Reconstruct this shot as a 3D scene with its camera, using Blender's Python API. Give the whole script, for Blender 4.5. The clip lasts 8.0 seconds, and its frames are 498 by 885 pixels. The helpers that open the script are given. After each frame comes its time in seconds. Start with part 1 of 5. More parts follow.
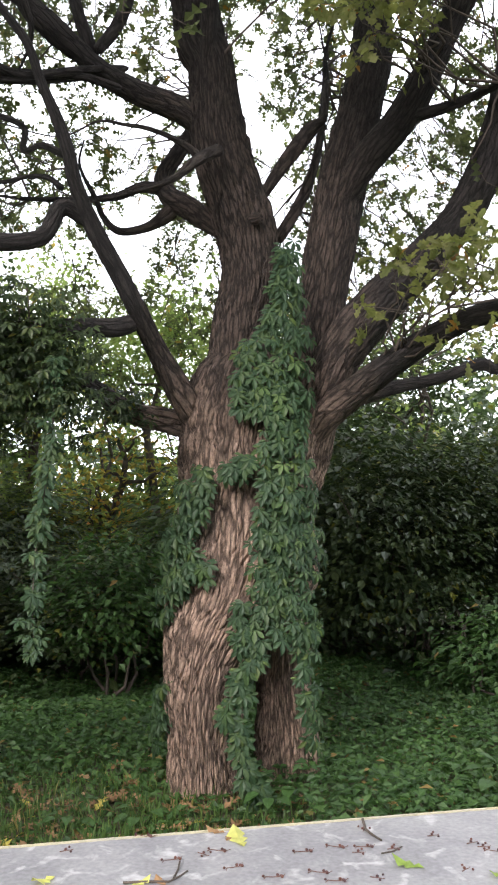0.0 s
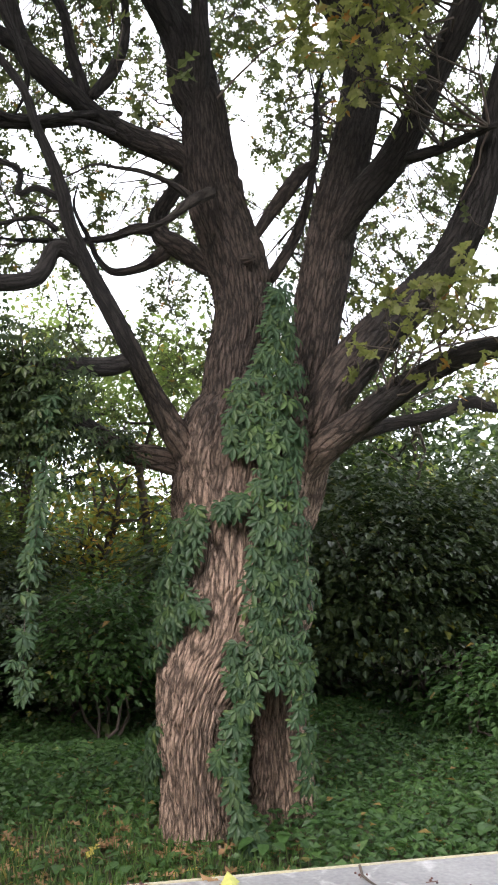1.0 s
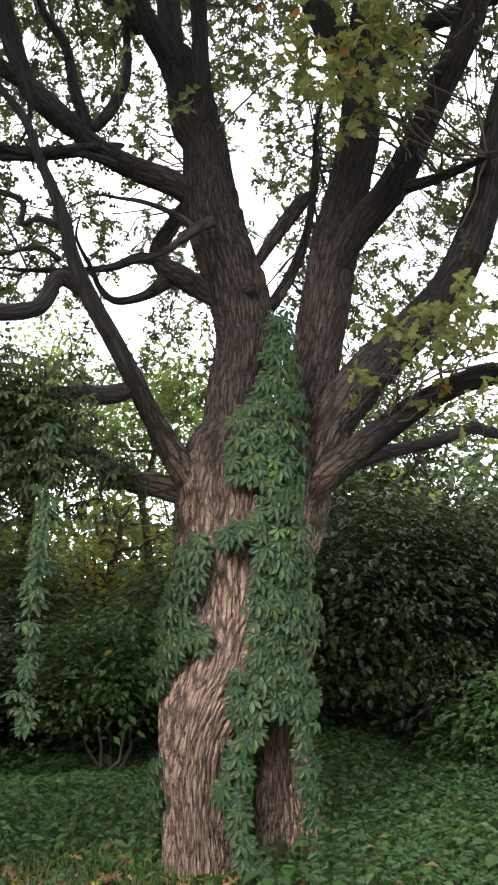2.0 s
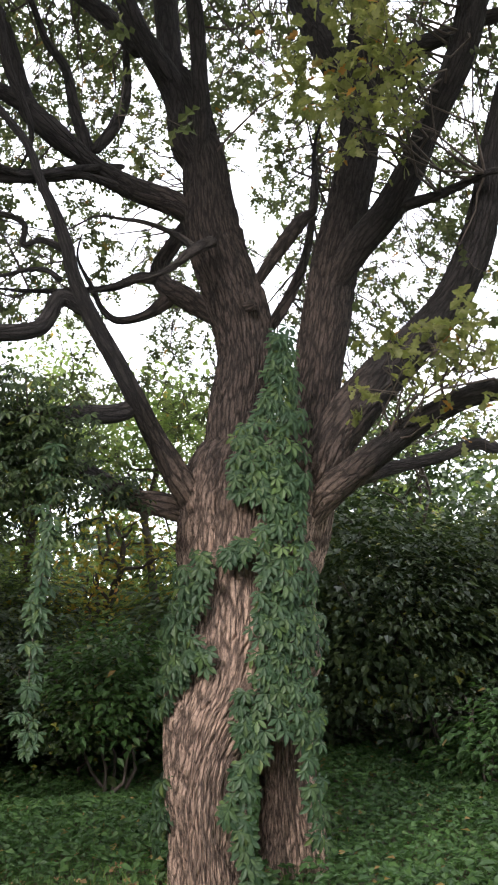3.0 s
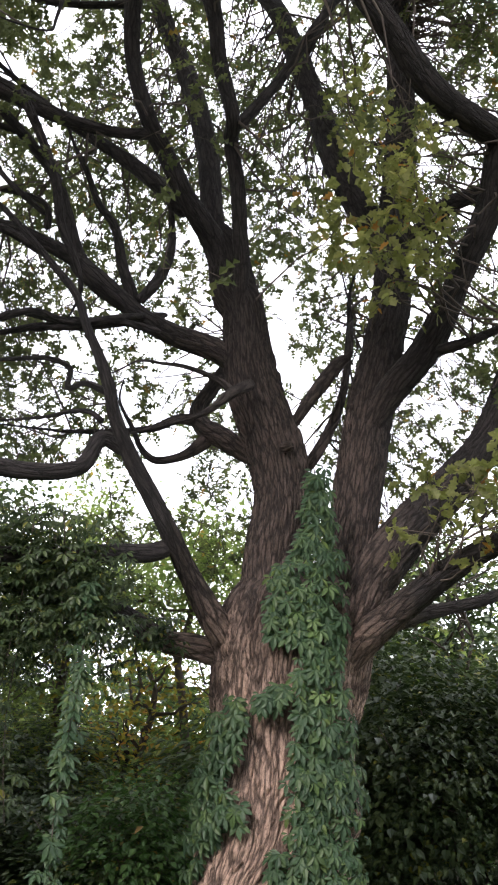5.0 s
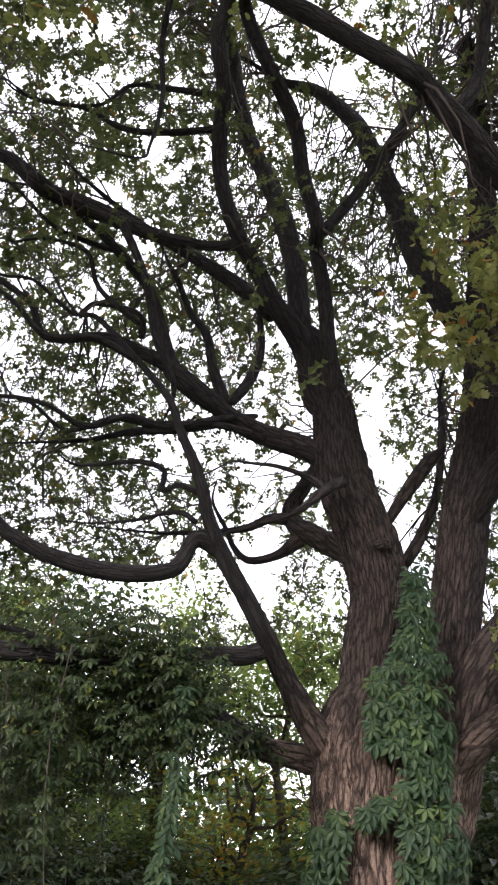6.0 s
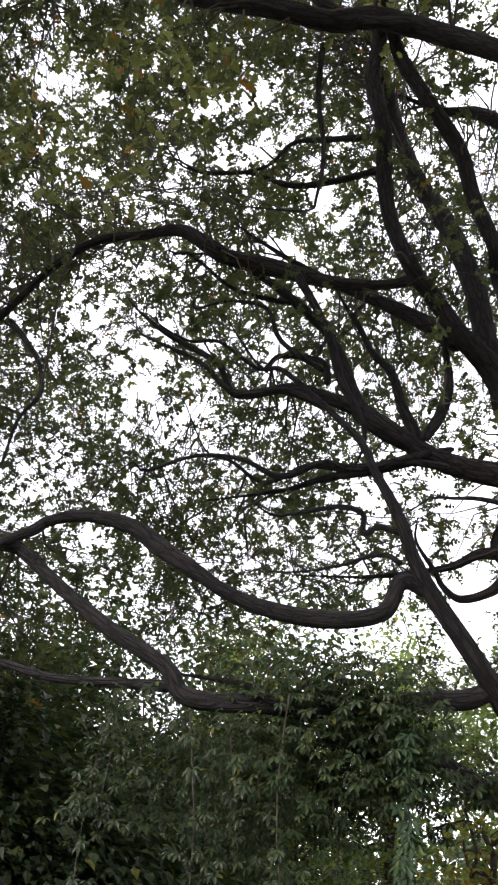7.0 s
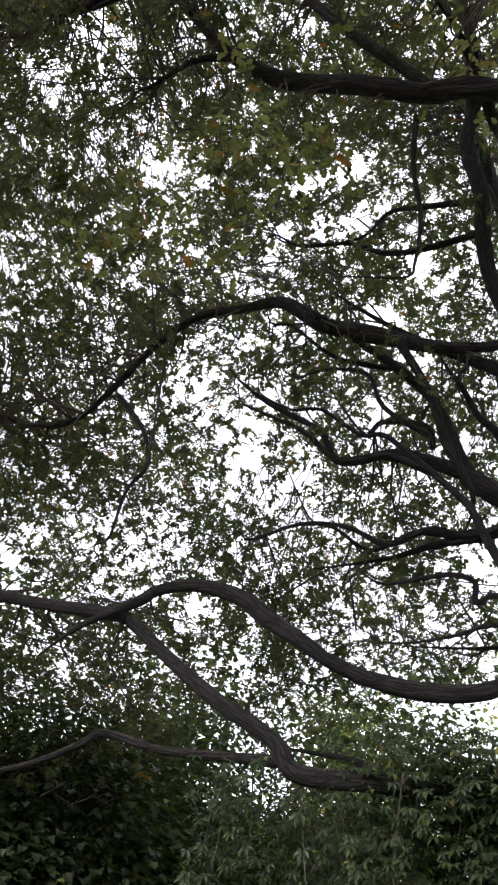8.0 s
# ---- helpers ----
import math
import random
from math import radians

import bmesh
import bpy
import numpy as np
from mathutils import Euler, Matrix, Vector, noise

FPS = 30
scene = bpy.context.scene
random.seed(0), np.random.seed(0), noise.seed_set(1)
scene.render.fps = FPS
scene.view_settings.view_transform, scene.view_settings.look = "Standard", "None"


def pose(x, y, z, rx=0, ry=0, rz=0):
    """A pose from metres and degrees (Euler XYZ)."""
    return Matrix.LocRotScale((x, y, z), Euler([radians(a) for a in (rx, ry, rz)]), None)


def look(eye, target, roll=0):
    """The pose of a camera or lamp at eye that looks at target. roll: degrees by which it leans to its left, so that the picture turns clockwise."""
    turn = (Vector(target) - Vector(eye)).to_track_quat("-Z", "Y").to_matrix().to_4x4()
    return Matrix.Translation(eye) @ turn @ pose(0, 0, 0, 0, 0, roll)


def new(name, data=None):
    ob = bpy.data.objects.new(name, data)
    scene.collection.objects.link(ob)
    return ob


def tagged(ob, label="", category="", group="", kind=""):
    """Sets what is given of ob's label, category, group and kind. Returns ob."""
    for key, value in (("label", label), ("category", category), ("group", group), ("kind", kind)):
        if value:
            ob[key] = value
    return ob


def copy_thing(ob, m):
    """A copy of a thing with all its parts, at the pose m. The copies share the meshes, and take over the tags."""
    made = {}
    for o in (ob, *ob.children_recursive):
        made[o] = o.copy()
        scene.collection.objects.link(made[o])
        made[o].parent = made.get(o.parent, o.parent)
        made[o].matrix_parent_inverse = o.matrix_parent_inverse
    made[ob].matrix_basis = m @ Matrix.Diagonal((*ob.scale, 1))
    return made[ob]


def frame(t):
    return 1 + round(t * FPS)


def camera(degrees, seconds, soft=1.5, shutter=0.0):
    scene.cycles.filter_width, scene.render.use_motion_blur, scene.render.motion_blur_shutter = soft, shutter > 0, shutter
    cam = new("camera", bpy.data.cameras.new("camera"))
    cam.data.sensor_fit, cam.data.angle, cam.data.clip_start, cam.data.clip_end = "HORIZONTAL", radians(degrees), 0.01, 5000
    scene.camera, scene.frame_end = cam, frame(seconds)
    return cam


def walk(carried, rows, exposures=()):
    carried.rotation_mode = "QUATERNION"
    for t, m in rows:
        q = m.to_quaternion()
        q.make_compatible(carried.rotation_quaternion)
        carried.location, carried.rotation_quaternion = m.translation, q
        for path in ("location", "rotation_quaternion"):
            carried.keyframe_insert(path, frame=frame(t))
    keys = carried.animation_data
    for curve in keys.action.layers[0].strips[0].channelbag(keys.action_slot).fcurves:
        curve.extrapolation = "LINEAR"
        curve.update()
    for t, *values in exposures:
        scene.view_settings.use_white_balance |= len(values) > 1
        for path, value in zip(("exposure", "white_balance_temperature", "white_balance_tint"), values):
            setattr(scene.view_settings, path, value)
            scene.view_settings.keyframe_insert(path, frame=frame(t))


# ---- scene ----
cam = camera(33.43, 8.0, soft=2.1)

PATH = [
    (0.0, 0, 0, 1.75, 95.07, 0.17, 0.21),
    (0.5, 0, 0, 1.75, 95.88, 0.22, -0.15),
    (1.0, 0, 0, 1.75, 97.71, 0.43, -0.23),
    (1.2, 0, 0, 1.75, 98.39, 0.31, -0.18),
    (2.5, 0, 0, 1.75, 100.00, 1.09, 0.09),
    (3.0, 0, 0, 1.75, 100.82, 1.25, 0.20),
    (3.5, 0, 0, 1.75, 101.73, 1.20, 0.43),
    (4.0, 0, 0, 1.75, 103.19, 0.88, 0.87),
    (4.2, 0, 0, 1.75, 104.28, 0.79, 1.04),
    (5.3, 0, 0, 1.75, 113.18, -0.02, 3.30),
    (5.5, 0, 0, 1.75, 114.89, -0.11, 4.03),
    (6.0, 0, 0, 1.75, 117.26, -1.09, 8.89),
    (6.5, 0, 0, 1.75, 118.42, -1.47, 16.10),
    (7.0, 0, 0, 1.75, 119.87, -2.38, 23.35),
    (7.5, 0, 0, 1.75, 122.41, -3.78, 29.11),
    (8.0, 0, 0, 1.75, 124.13, -5.10, 30.07),
]
walk(cam, [(t, pose(x, y, z, rx, ry, rz)) for t, x, y, z, rx, ry, rz in PATH],
     exposures=[(0.0, 0.36, 6400, 14), (4.2, 0.36, 6380, 16), (6.0, 0.06, 6350, 20), (8.0, -0.24, 6300, 19)])

# ---- light: bright overcast sky, soft sun from behind the viewer's left ----
SUN_ELEV, SUN_AZ = 30, 212      # degrees; azimuth clockwise from +y
world = bpy.data.worlds.new("overcast_sky")
scene.world = world
world.use_nodes = True
wn, wl = world.node_tree.nodes, world.node_tree.links
wn.clear()
sky = wn.new("ShaderNodeTexSky")
sky.sky_type = "NISHITA"
sky.sun_disc = False
sky.sun_elevation, sky.sun_rotation = radians(SUN_ELEV), radians(SUN_AZ)
sky.dust_density, sky.air_density = 4.0, 1.0
cloud = wn.new("ShaderNodeMix")
cloud.data_type = "RGBA"
cloud.inputs["Factor"].default_value = 0.8
cloud.inputs["B"].default_value = (13.0, 13.2, 13.6, 1)
wl.new(sky.outputs[0], cloud.inputs["A"])
wbg = wn.new("ShaderNodeBackground")
wbg.inputs["Strength"].default_value = 0.22
wl.new(cloud.outputs["Result"], wbg.inputs["Color"])
wout = wn.new("ShaderNodeOutputWorld")
wl.new(wbg.outputs[0], wout.inputs["Surface"])

sun_data = bpy.data.lights.new("sun", "SUN")
sun_data.energy, sun_data.angle, sun_data.color = 2.7, radians(20), (1.0, 0.93, 0.84)
sun_ob = new("sun", sun_data)
sa, se = radians(SUN_AZ), radians(SUN_ELEV)
sun_ob.matrix_world = look((40 * math.sin(sa) * math.cos(se), 40 * math.cos(sa) * math.cos(se), 40 * math.sin(se)), (0, 0, 0))


# ---- materials ----
class Nodes:
    def __init__(self, name):
        self.mat = bpy.data.materials.new(name)
        self.mat.use_nodes = True
        self.t = self.mat.node_tree
        self.t.nodes.clear()

    def add(self, kind, props=None, **ins):
        n = self.t.nodes.new("ShaderNode" + kind)
        if props:
            for k, v in props.items():
                if k == "data_type": n.data_type = v
                elif k == "blend_type": n.blend_type = v
                elif k == "operation": n.operation = v
                elif k == "feature": n.feature = v
                elif k == "attribute_name": n.attribute_name = v
        for k, v in ins.items():
            sock = n.inputs[int(k[1:])] if k[0] == "i" and k[1:].isdigit() else n.inputs[k.replace("_", " ")]
            if isinstance(v, bpy.types.NodeSocket): self.t.links.new(v, sock)
            else: sock.default_value = v
        return n

    def ramp(self, fac, stops):
        n = self.t.nodes.new("ShaderNodeValToRGB")
        self.t.links.new(fac, n.inputs[0])
        els = n.color_ramp.elements
        while len(els) < len(stops): els.new(0.5)
        for e, (p, c) in zip(els, stops):
            e.position, e.color = p, (*c, 1) if len(c) == 3 else c
        return n.outputs[0]

    def mix(self, fac, a, b, blend="MIX"):
        n = self.add("Mix", {"data_type": "RGBA", "blend_type": blend})
        for i, v in ((0, fac), (6, a), (7, b)):
            if isinstance(v, bpy.types.NodeSocket): self.t.links.new(v, n.inputs[i])
            elif i == 0: n.inputs[0].default_value = v
            else: n.inputs[i].default_value = (*v, 1)
        return n.outputs[2]

    def math(self, op, a, b=0.0):
        return self.add("Math", {"operation": op}, i0=a, i1=b).outputs[0]

    def out(self, shader):
        o = self.t.nodes.new("ShaderNodeOutputMaterial")
        self.t.links.new(shader, o.inputs[0])
        return self.mat


def leaf_material(name, dark, mid, light, rare, rare_share=0.04, gloss=0.45, through_light=0.35, per_object=False):
    """A thin leaf: two-sided gloss, light coming through, colour varying leaf by leaf."""
    n = Nodes(name)
    if per_object:
        rnd = n.add("ObjectInfo").outputs["Random"]
    else:
        rnd = n.add("NewGeometry").outputs["Random Per Island"]
    col = n.ramp(rnd, [(0.0, dark), (0.5, mid), (1 - rare_share - 0.02, light), (1 - rare_share, rare)])
    pos = n.add("NewGeometry").outputs["Position"]
    big = n.add("TexNoise", Vector=pos, Scale=0.9, Detail=2.0).outputs["Fac"]
    col = n.mix(1.0, col, n.ramp(big, [(0.3, (0.72, 0.74, 0.7)), (0.7, (1.15, 1.15, 1.05))]), "MULTIPLY")
    fine = n.add("TexNoise", Vector=pos, Scale=60.0, Detail=3.0).outputs["Fac"]
    col = n.mix(0.5, col, n.ramp(fine, [(0.3, (0.7, 0.7, 0.7)), (0.7, (1.2, 1.2, 1.1))]), "MULTIPLY")
    bump = n.add("Bump", Strength=0.35, Distance=0.004, Height=fine).outputs[0]
    face = n.add("BsdfPrincipled", Base_Color=col, Roughness=gloss, Normal=bump)
    face.inputs["Specular IOR Level"].default_value = 0.4
    glow = n.add("BsdfTranslucent", Color=n.mix(1.0, col, (1.15, 1.2, 0.8), "MULTIPLY"))
    return n.out(n.add("MixShader", i0=through_light, i1=face.outputs[0], i2=glow.outputs[0]).outputs[0])


def bark_material(name, ridge, groove, tint, old=None):
    n = Nodes(name)
    v = n.add("Attribute", {"attribute_name": "bark"}).outputs["Vector"]
    pos = n.add("NewGeometry").outputs["Position"]
    v = n.add("VectorMath", {"operation": "MULTIPLY"}, i0=v, i1=(1, 1, 0.42)).outputs[0]
    sway = n.add("TexNoise", Vector=v, Scale=22.0, Detail=5.0, Roughness=0.7).outputs["Color"]
    sway = n.add("VectorMath", {"operation": "MULTIPLY"}, i0=n.add("VectorMath", {"operation": "SUBTRACT"}, i0=sway, i1=(0.5, 0.5, 0.5)).outputs[0], i1=(0.042, 0.042, 0.03)).outputs[0]
    bent = n.add("VectorMath", {"operation": "ADD"}, i0=v, i1=sway).outputs[0]
    cell = n.add("TexVoronoi", {"feature": "DISTANCE_TO_EDGE"}, Vector=bent, Scale=40.0).outputs["Distance"]
    crack = n.ramp(cell, [(0.015, (0, 0, 0)), (0.19, (1, 1, 1))])
    flake = n.add("TexVoronoi", {"feature": "DISTANCE_TO_EDGE"}, Vector=n.add("VectorMath", {"operation": "MULTIPLY"}, i0=bent, i1=(1, 1, 1.9)).outputs[0], Scale=96.0).outputs["Distance"]
    flake = n.ramp(flake, [(0.0, (0.6, 0.6, 0.6)), (0.13, (1, 1, 1))])
    grain = n.add("TexNoise", Vector=v, Scale=110.0, Detail=5.0, Roughness=0.7).outputs["Fac"]
    big = n.add("TexNoise", Vector=pos, Scale=1.7, Detail=4.0).outputs["Fac"]
    lvl = n.add("Attribute", {"attribute_name": "relief"}).outputs["Fac"]
    # old: trunk colours as if lit, mixed over limb colours darkened for shade
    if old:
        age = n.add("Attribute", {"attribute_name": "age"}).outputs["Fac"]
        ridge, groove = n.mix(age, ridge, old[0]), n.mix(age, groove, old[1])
    lvl = n.ramp(lvl, [(0.08, (0, 0, 0)), (0.4, (1, 1, 1))])
    keep = n.math("MULTIPLY", n.math("ADD", n.math("MULTIPLY", crack, 0.85), 0.15), n.math("ADD", n.math("MULTIPLY", lvl, 0.5), 0.5))
    col = n.mix(keep, groove, ridge)
    col = n.mix(n.ramp(big, [(0.3, (0, 0, 0)), (0.75, (1, 1, 1))]), col, n.mix(1.0, col, tint, "MULTIPLY"))
    col = n.mix(0.8, col, n.ramp(grain, [(0.25, (0.5, 0.5, 0.5)), (0.75, (1.4, 1.37, 1.33))]), "MULTIPLY")
    col = n.mix(1.0, col, flake, "MULTIPLY")
    h = n.math("ADD", n.math("ADD", n.math("MULTIPLY", crack, 0.7), n.math("MULTIPLY", flake, 0.3)), n.math("MULTIPLY", grain, 0.5))
    bump = n.add("Bump", Strength=1.0, Distance=0.02, Height=h).outputs[0]
    return n.out(n.add("BsdfPrincipled", Base_Color=col, Roughness=0.88, Normal=bump).outputs[0])


def plain_material(name, a, b, scale, rough, bump_size=0.003, c=None):
    n = Nodes(name)
    pos = n.add("NewGeometry").outputs["Position"]
    f1 = n.add("TexNoise", Vector=pos, Scale=scale, Detail=5.0, Roughness=0.65).outputs["Fac"]
    f2 = n.add("TexNoise", Vector=pos, Scale=scale * 14, Detail=4.0).outputs["Fac"]
    col = n.mix(n.ramp(f1, [(0.35, (0, 0, 0)), (0.65, (1, 1, 1))]), a, b)
    if c:
        spots = n.add("TexNoise", Vector=pos, Scale=scale * 2.3, Detail=6.0, Distortion=0.8).outputs["Fac"]
        col = n.mix(n.ramp(spots, [(0.56, (0, 0, 0)), (0.68, (1, 1, 1))]), col, c)
    col = n.mix(0.6, col, n.ramp(f2, [(0.3, (0.7, 0.7, 0.7)), (0.7, (1.2, 1.2, 1.2))]), "MULTIPLY")
    bump = n.add("Bump", Strength=0.5, Distance=bump_size, Height=f2).outputs[0]
    return n.out(n.add("BsdfPrincipled", Base_Color=col, Roughness=rough, Normal=bump).outputs[0])


# grey-brown limbs darkened for crown shade; old trunk wood warmer, redder, paler as lit
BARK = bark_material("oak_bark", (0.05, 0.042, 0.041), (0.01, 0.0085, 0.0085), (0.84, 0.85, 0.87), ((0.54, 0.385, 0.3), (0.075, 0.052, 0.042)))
DEAD_WOOD = bark_material("dead_wood", (0.085, 0.07, 0.064), (0.025, 0.02, 0.018), (0.8, 0.8, 0.82))
TWIG = plain_material("twig_bark", (0.07, 0.055, 0.045), (0.12, 0.095, 0.08), 6.0, 0.85)
OAK_LEAF = leaf_material("oak_leaf", (0.084, 0.102, 0.06), (0.116, 0.137, 0.077), (0.172, 0.188, 0.1), (0.30, 0.17, 0.04), 0.008, 0.42, 0.68)
YOUNG_OAK_LEAF = leaf_material("yellowing_oak_leaf", (0.2, 0.222, 0.1), (0.265, 0.285, 0.125), (0.35, 0.345, 0.18), (0.42, 0.21, 0.07), 0.035, 0.45, 0.7)
CREEPER_LEAF = leaf_material("creeper_leaf", (0.035, 0.075, 0.04), (0.055, 0.105, 0.055), (0.08, 0.13, 0.055), (0.11, 0.16, 0.05), 0.03, 0.5, 0.3)
CREEPER_PIECE = leaf_material("creeper_leaf_single", (0.035, 0.075, 0.04), (0.06, 0.11, 0.055), (0.1, 0.165, 0.06), (0.13, 0.2, 0.06), 0.03, 0.48, 0.3, True)
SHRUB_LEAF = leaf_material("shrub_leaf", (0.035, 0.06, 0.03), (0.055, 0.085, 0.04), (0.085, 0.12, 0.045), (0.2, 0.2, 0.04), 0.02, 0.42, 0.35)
WOODS_LEAF = leaf_material("woods_leaf", (0.16, 0.22, 0.095), (0.24, 0.31, 0.13), (0.32, 0.39, 0.17), (0.4, 0.3, 0.1), 0.02, 0.5, 0.65)
GROUND_LEAF = leaf_material("ground_leaf", (0.045, 0.10, 0.035), (0.065, 0.14, 0.045), (0.10, 0.19, 0.06), (0.3, 0.2, 0.08), 0.006, 0.5, 0.4)
GRASS = leaf_material("grass_blade", (0.07, 0.13, 0.04), (0.1, 0.18, 0.055), (0.15, 0.23, 0.075), (0.3, 0.26, 0.1), 0.03, 0.5, 0.4)
LITTER = leaf_material("dry_leaf", (0.22, 0.13, 0.07), (0.35, 0.2, 0.11), (0.45, 0.29, 0.17), (0.5, 0.42, 0.1), 0.1, 0.7, 0.15)
SOIL = plain_material("soil", (0.055, 0.062, 0.028), (0.11, 0.09, 0.055), 2.2, 0.95, 0.02, (0.05, 0.075, 0.022))
CONCRETE = plain_material("concrete", (0.26, 0.26, 0.275), (0.34, 0.34, 0.35), 6.0, 0.5, 0.002, (0.52, 0.52, 0.53))
EDGE_PAINT = plain_material("edge_paint", (0.55, 0.50, 0.33), (0.48, 0.45, 0.36), 9.0, 0.6)


# ---- mesh helpers ----
def fast_mesh(name, verts, faces, material, smooth=False):
    """A mesh from arrays: verts (n, 3), faces (m, 3 or 4)."""
    verts, faces = np.asarray(verts, np.float32), np.asarray(faces, np.int32)
    me = bpy.data.meshes.new(name)
    k = faces.shape[1]
    me.vertices.add(len(verts))
    me.vertices.foreach_set("co", verts.ravel())
    me.loops.add(faces.size)
    me.loops.foreach_set("vertex_index", faces.ravel())
    me.polygons.add(len(faces))
    me.polygons.foreach_set("loop_start", np.arange(len(faces), dtype=np.int32) * k)
    me.polygons.foreach_set("use_smooth", np.full(len(faces), smooth))
    me.update(calc_edges=True)
    me.materials.append(material)
    return me


def child(name, me, parent, label=""):
    ob = new(name, me)
    ob.parent = parent
    return tagged(ob, label)


def part(name, bm, material, parent, label=""):
    me = bpy.data.meshes.new(name)
    bm.to_mesh(me)
    bm.free()
    me.materials.append(material)
    return child(name, me, parent, label)


def thing(name, label, category, group="", kind=""):
    return tagged(new(name), label, category, group, kind)


def spline(rows, step):
    """Catmull-Rom through rows of numbers, with about `step` metres between samples."""
    p = np.array(rows, float)
    p = np.vstack([2 * p[0] - p[1], p, 2 * p[-1] - p[-2]])
    out = []
    for i in range(1, len(p) - 2):
        a, b, c, d = p[i - 1:i + 3]
        n = max(2, int(np.linalg.norm(c[:3] - b[:3]) / step))
        t = np.linspace(0, 1, n, endpoint=False)[:, None]
        out.append(0.5 * (2 * b + (c - a) * t + (2 * a - 5 * b + 4 * c - d) * t ** 2 + (3 * b - a - 3 * c + d) * t ** 3))
    out.append(p[-2][None])
    return np.vstack(out)


def hash01(i, j, k):
    h = np.sin(i * 127.1 + j * 311.7 + k * 74.7) * 43758.5453
    return h - np.floor(h)


def value_noise(u, v, around, seed):
    """Smooth noise on a lattice that wraps in u after `around` cells."""
    iu, iv = np.floor(u), np.floor(v)
    fu, fv = u - iu, v - iv
    fu, fv = fu * fu * (3 - 2 * fu), fv * fv * (3 - 2 * fv)
    a, b = np.mod(iu, around), np.mod(iu + 1, around)
    top = hash01(a, iv, seed) * (1 - fu) + hash01(b, iv, seed) * fu
    low = hash01(a, iv + 1, seed) * (1 - fu) + hash01(b, iv + 1, seed) * fu
    return top * (1 - fv) + low * fv


def plates(u, v, around, seed):
    """Long interlocking bark plates: 0 in the furrows between them, up to 1 on their backs."""
    iu, iv = np.floor(u), np.floor(v)
    near, second, mark = np.full_like(u, 9.0), np.full_like(u, 9.0), np.zeros_like(u)
    for du in (-1, 0, 1):
        for dv in (-1, 0, 1):
            a, b = np.mod(iu + du, around), iv + dv
            pu = iu + du + 0.15 + 0.7 * hash01(a, b, seed)
            pv = b + 0.5 * np.mod(a, 2) + 0.8 * hash01(a, b, seed + 5) - 0.4
            d = np.hypot(u - pu, (v - pv) * 0.8)
            closer = d < near
            second = np.where(closer, near, np.minimum(second, d))
            mark = np.where(closer, hash01(a, b, seed + 9), mark)
            near = np.where(closer, d, near)
    gap = np.clip((second - near) / 0.42, 0, 1)
    return gap ** 0.7 * (0.72 + 0.28 * mark)


def soft_noise(p, seed):
    """Smooth noise in space, about -0.5 to 0.5."""
    i = np.floor(p)
    f = p - i
    f = f * f * (3 - 2 * f)
    total = np.zeros(len(p))
    for dx in (0, 1):
        for dy in (0, 1):
            for dz in (0, 1):
                w = (f[:, 0] if dx else 1 - f[:, 0]) * (f[:, 1] if dy else 1 - f[:, 1]) * (f[:, 2] if dz else 1 - f[:, 2])
                total += w * hash01(i[:, 0] + dx, i[:, 1] + dy, (i[:, 2] + dz) * 1.31 + seed)
    return total - 0.5


def wob(a, b, seed):
    return np.sin(a * 1.7 + seed) * np.cos(b * 2.3 + 1.3 * seed) + 0.5 * np.sin(a * 4.1 - b * 3.7 + 2.1 * seed)


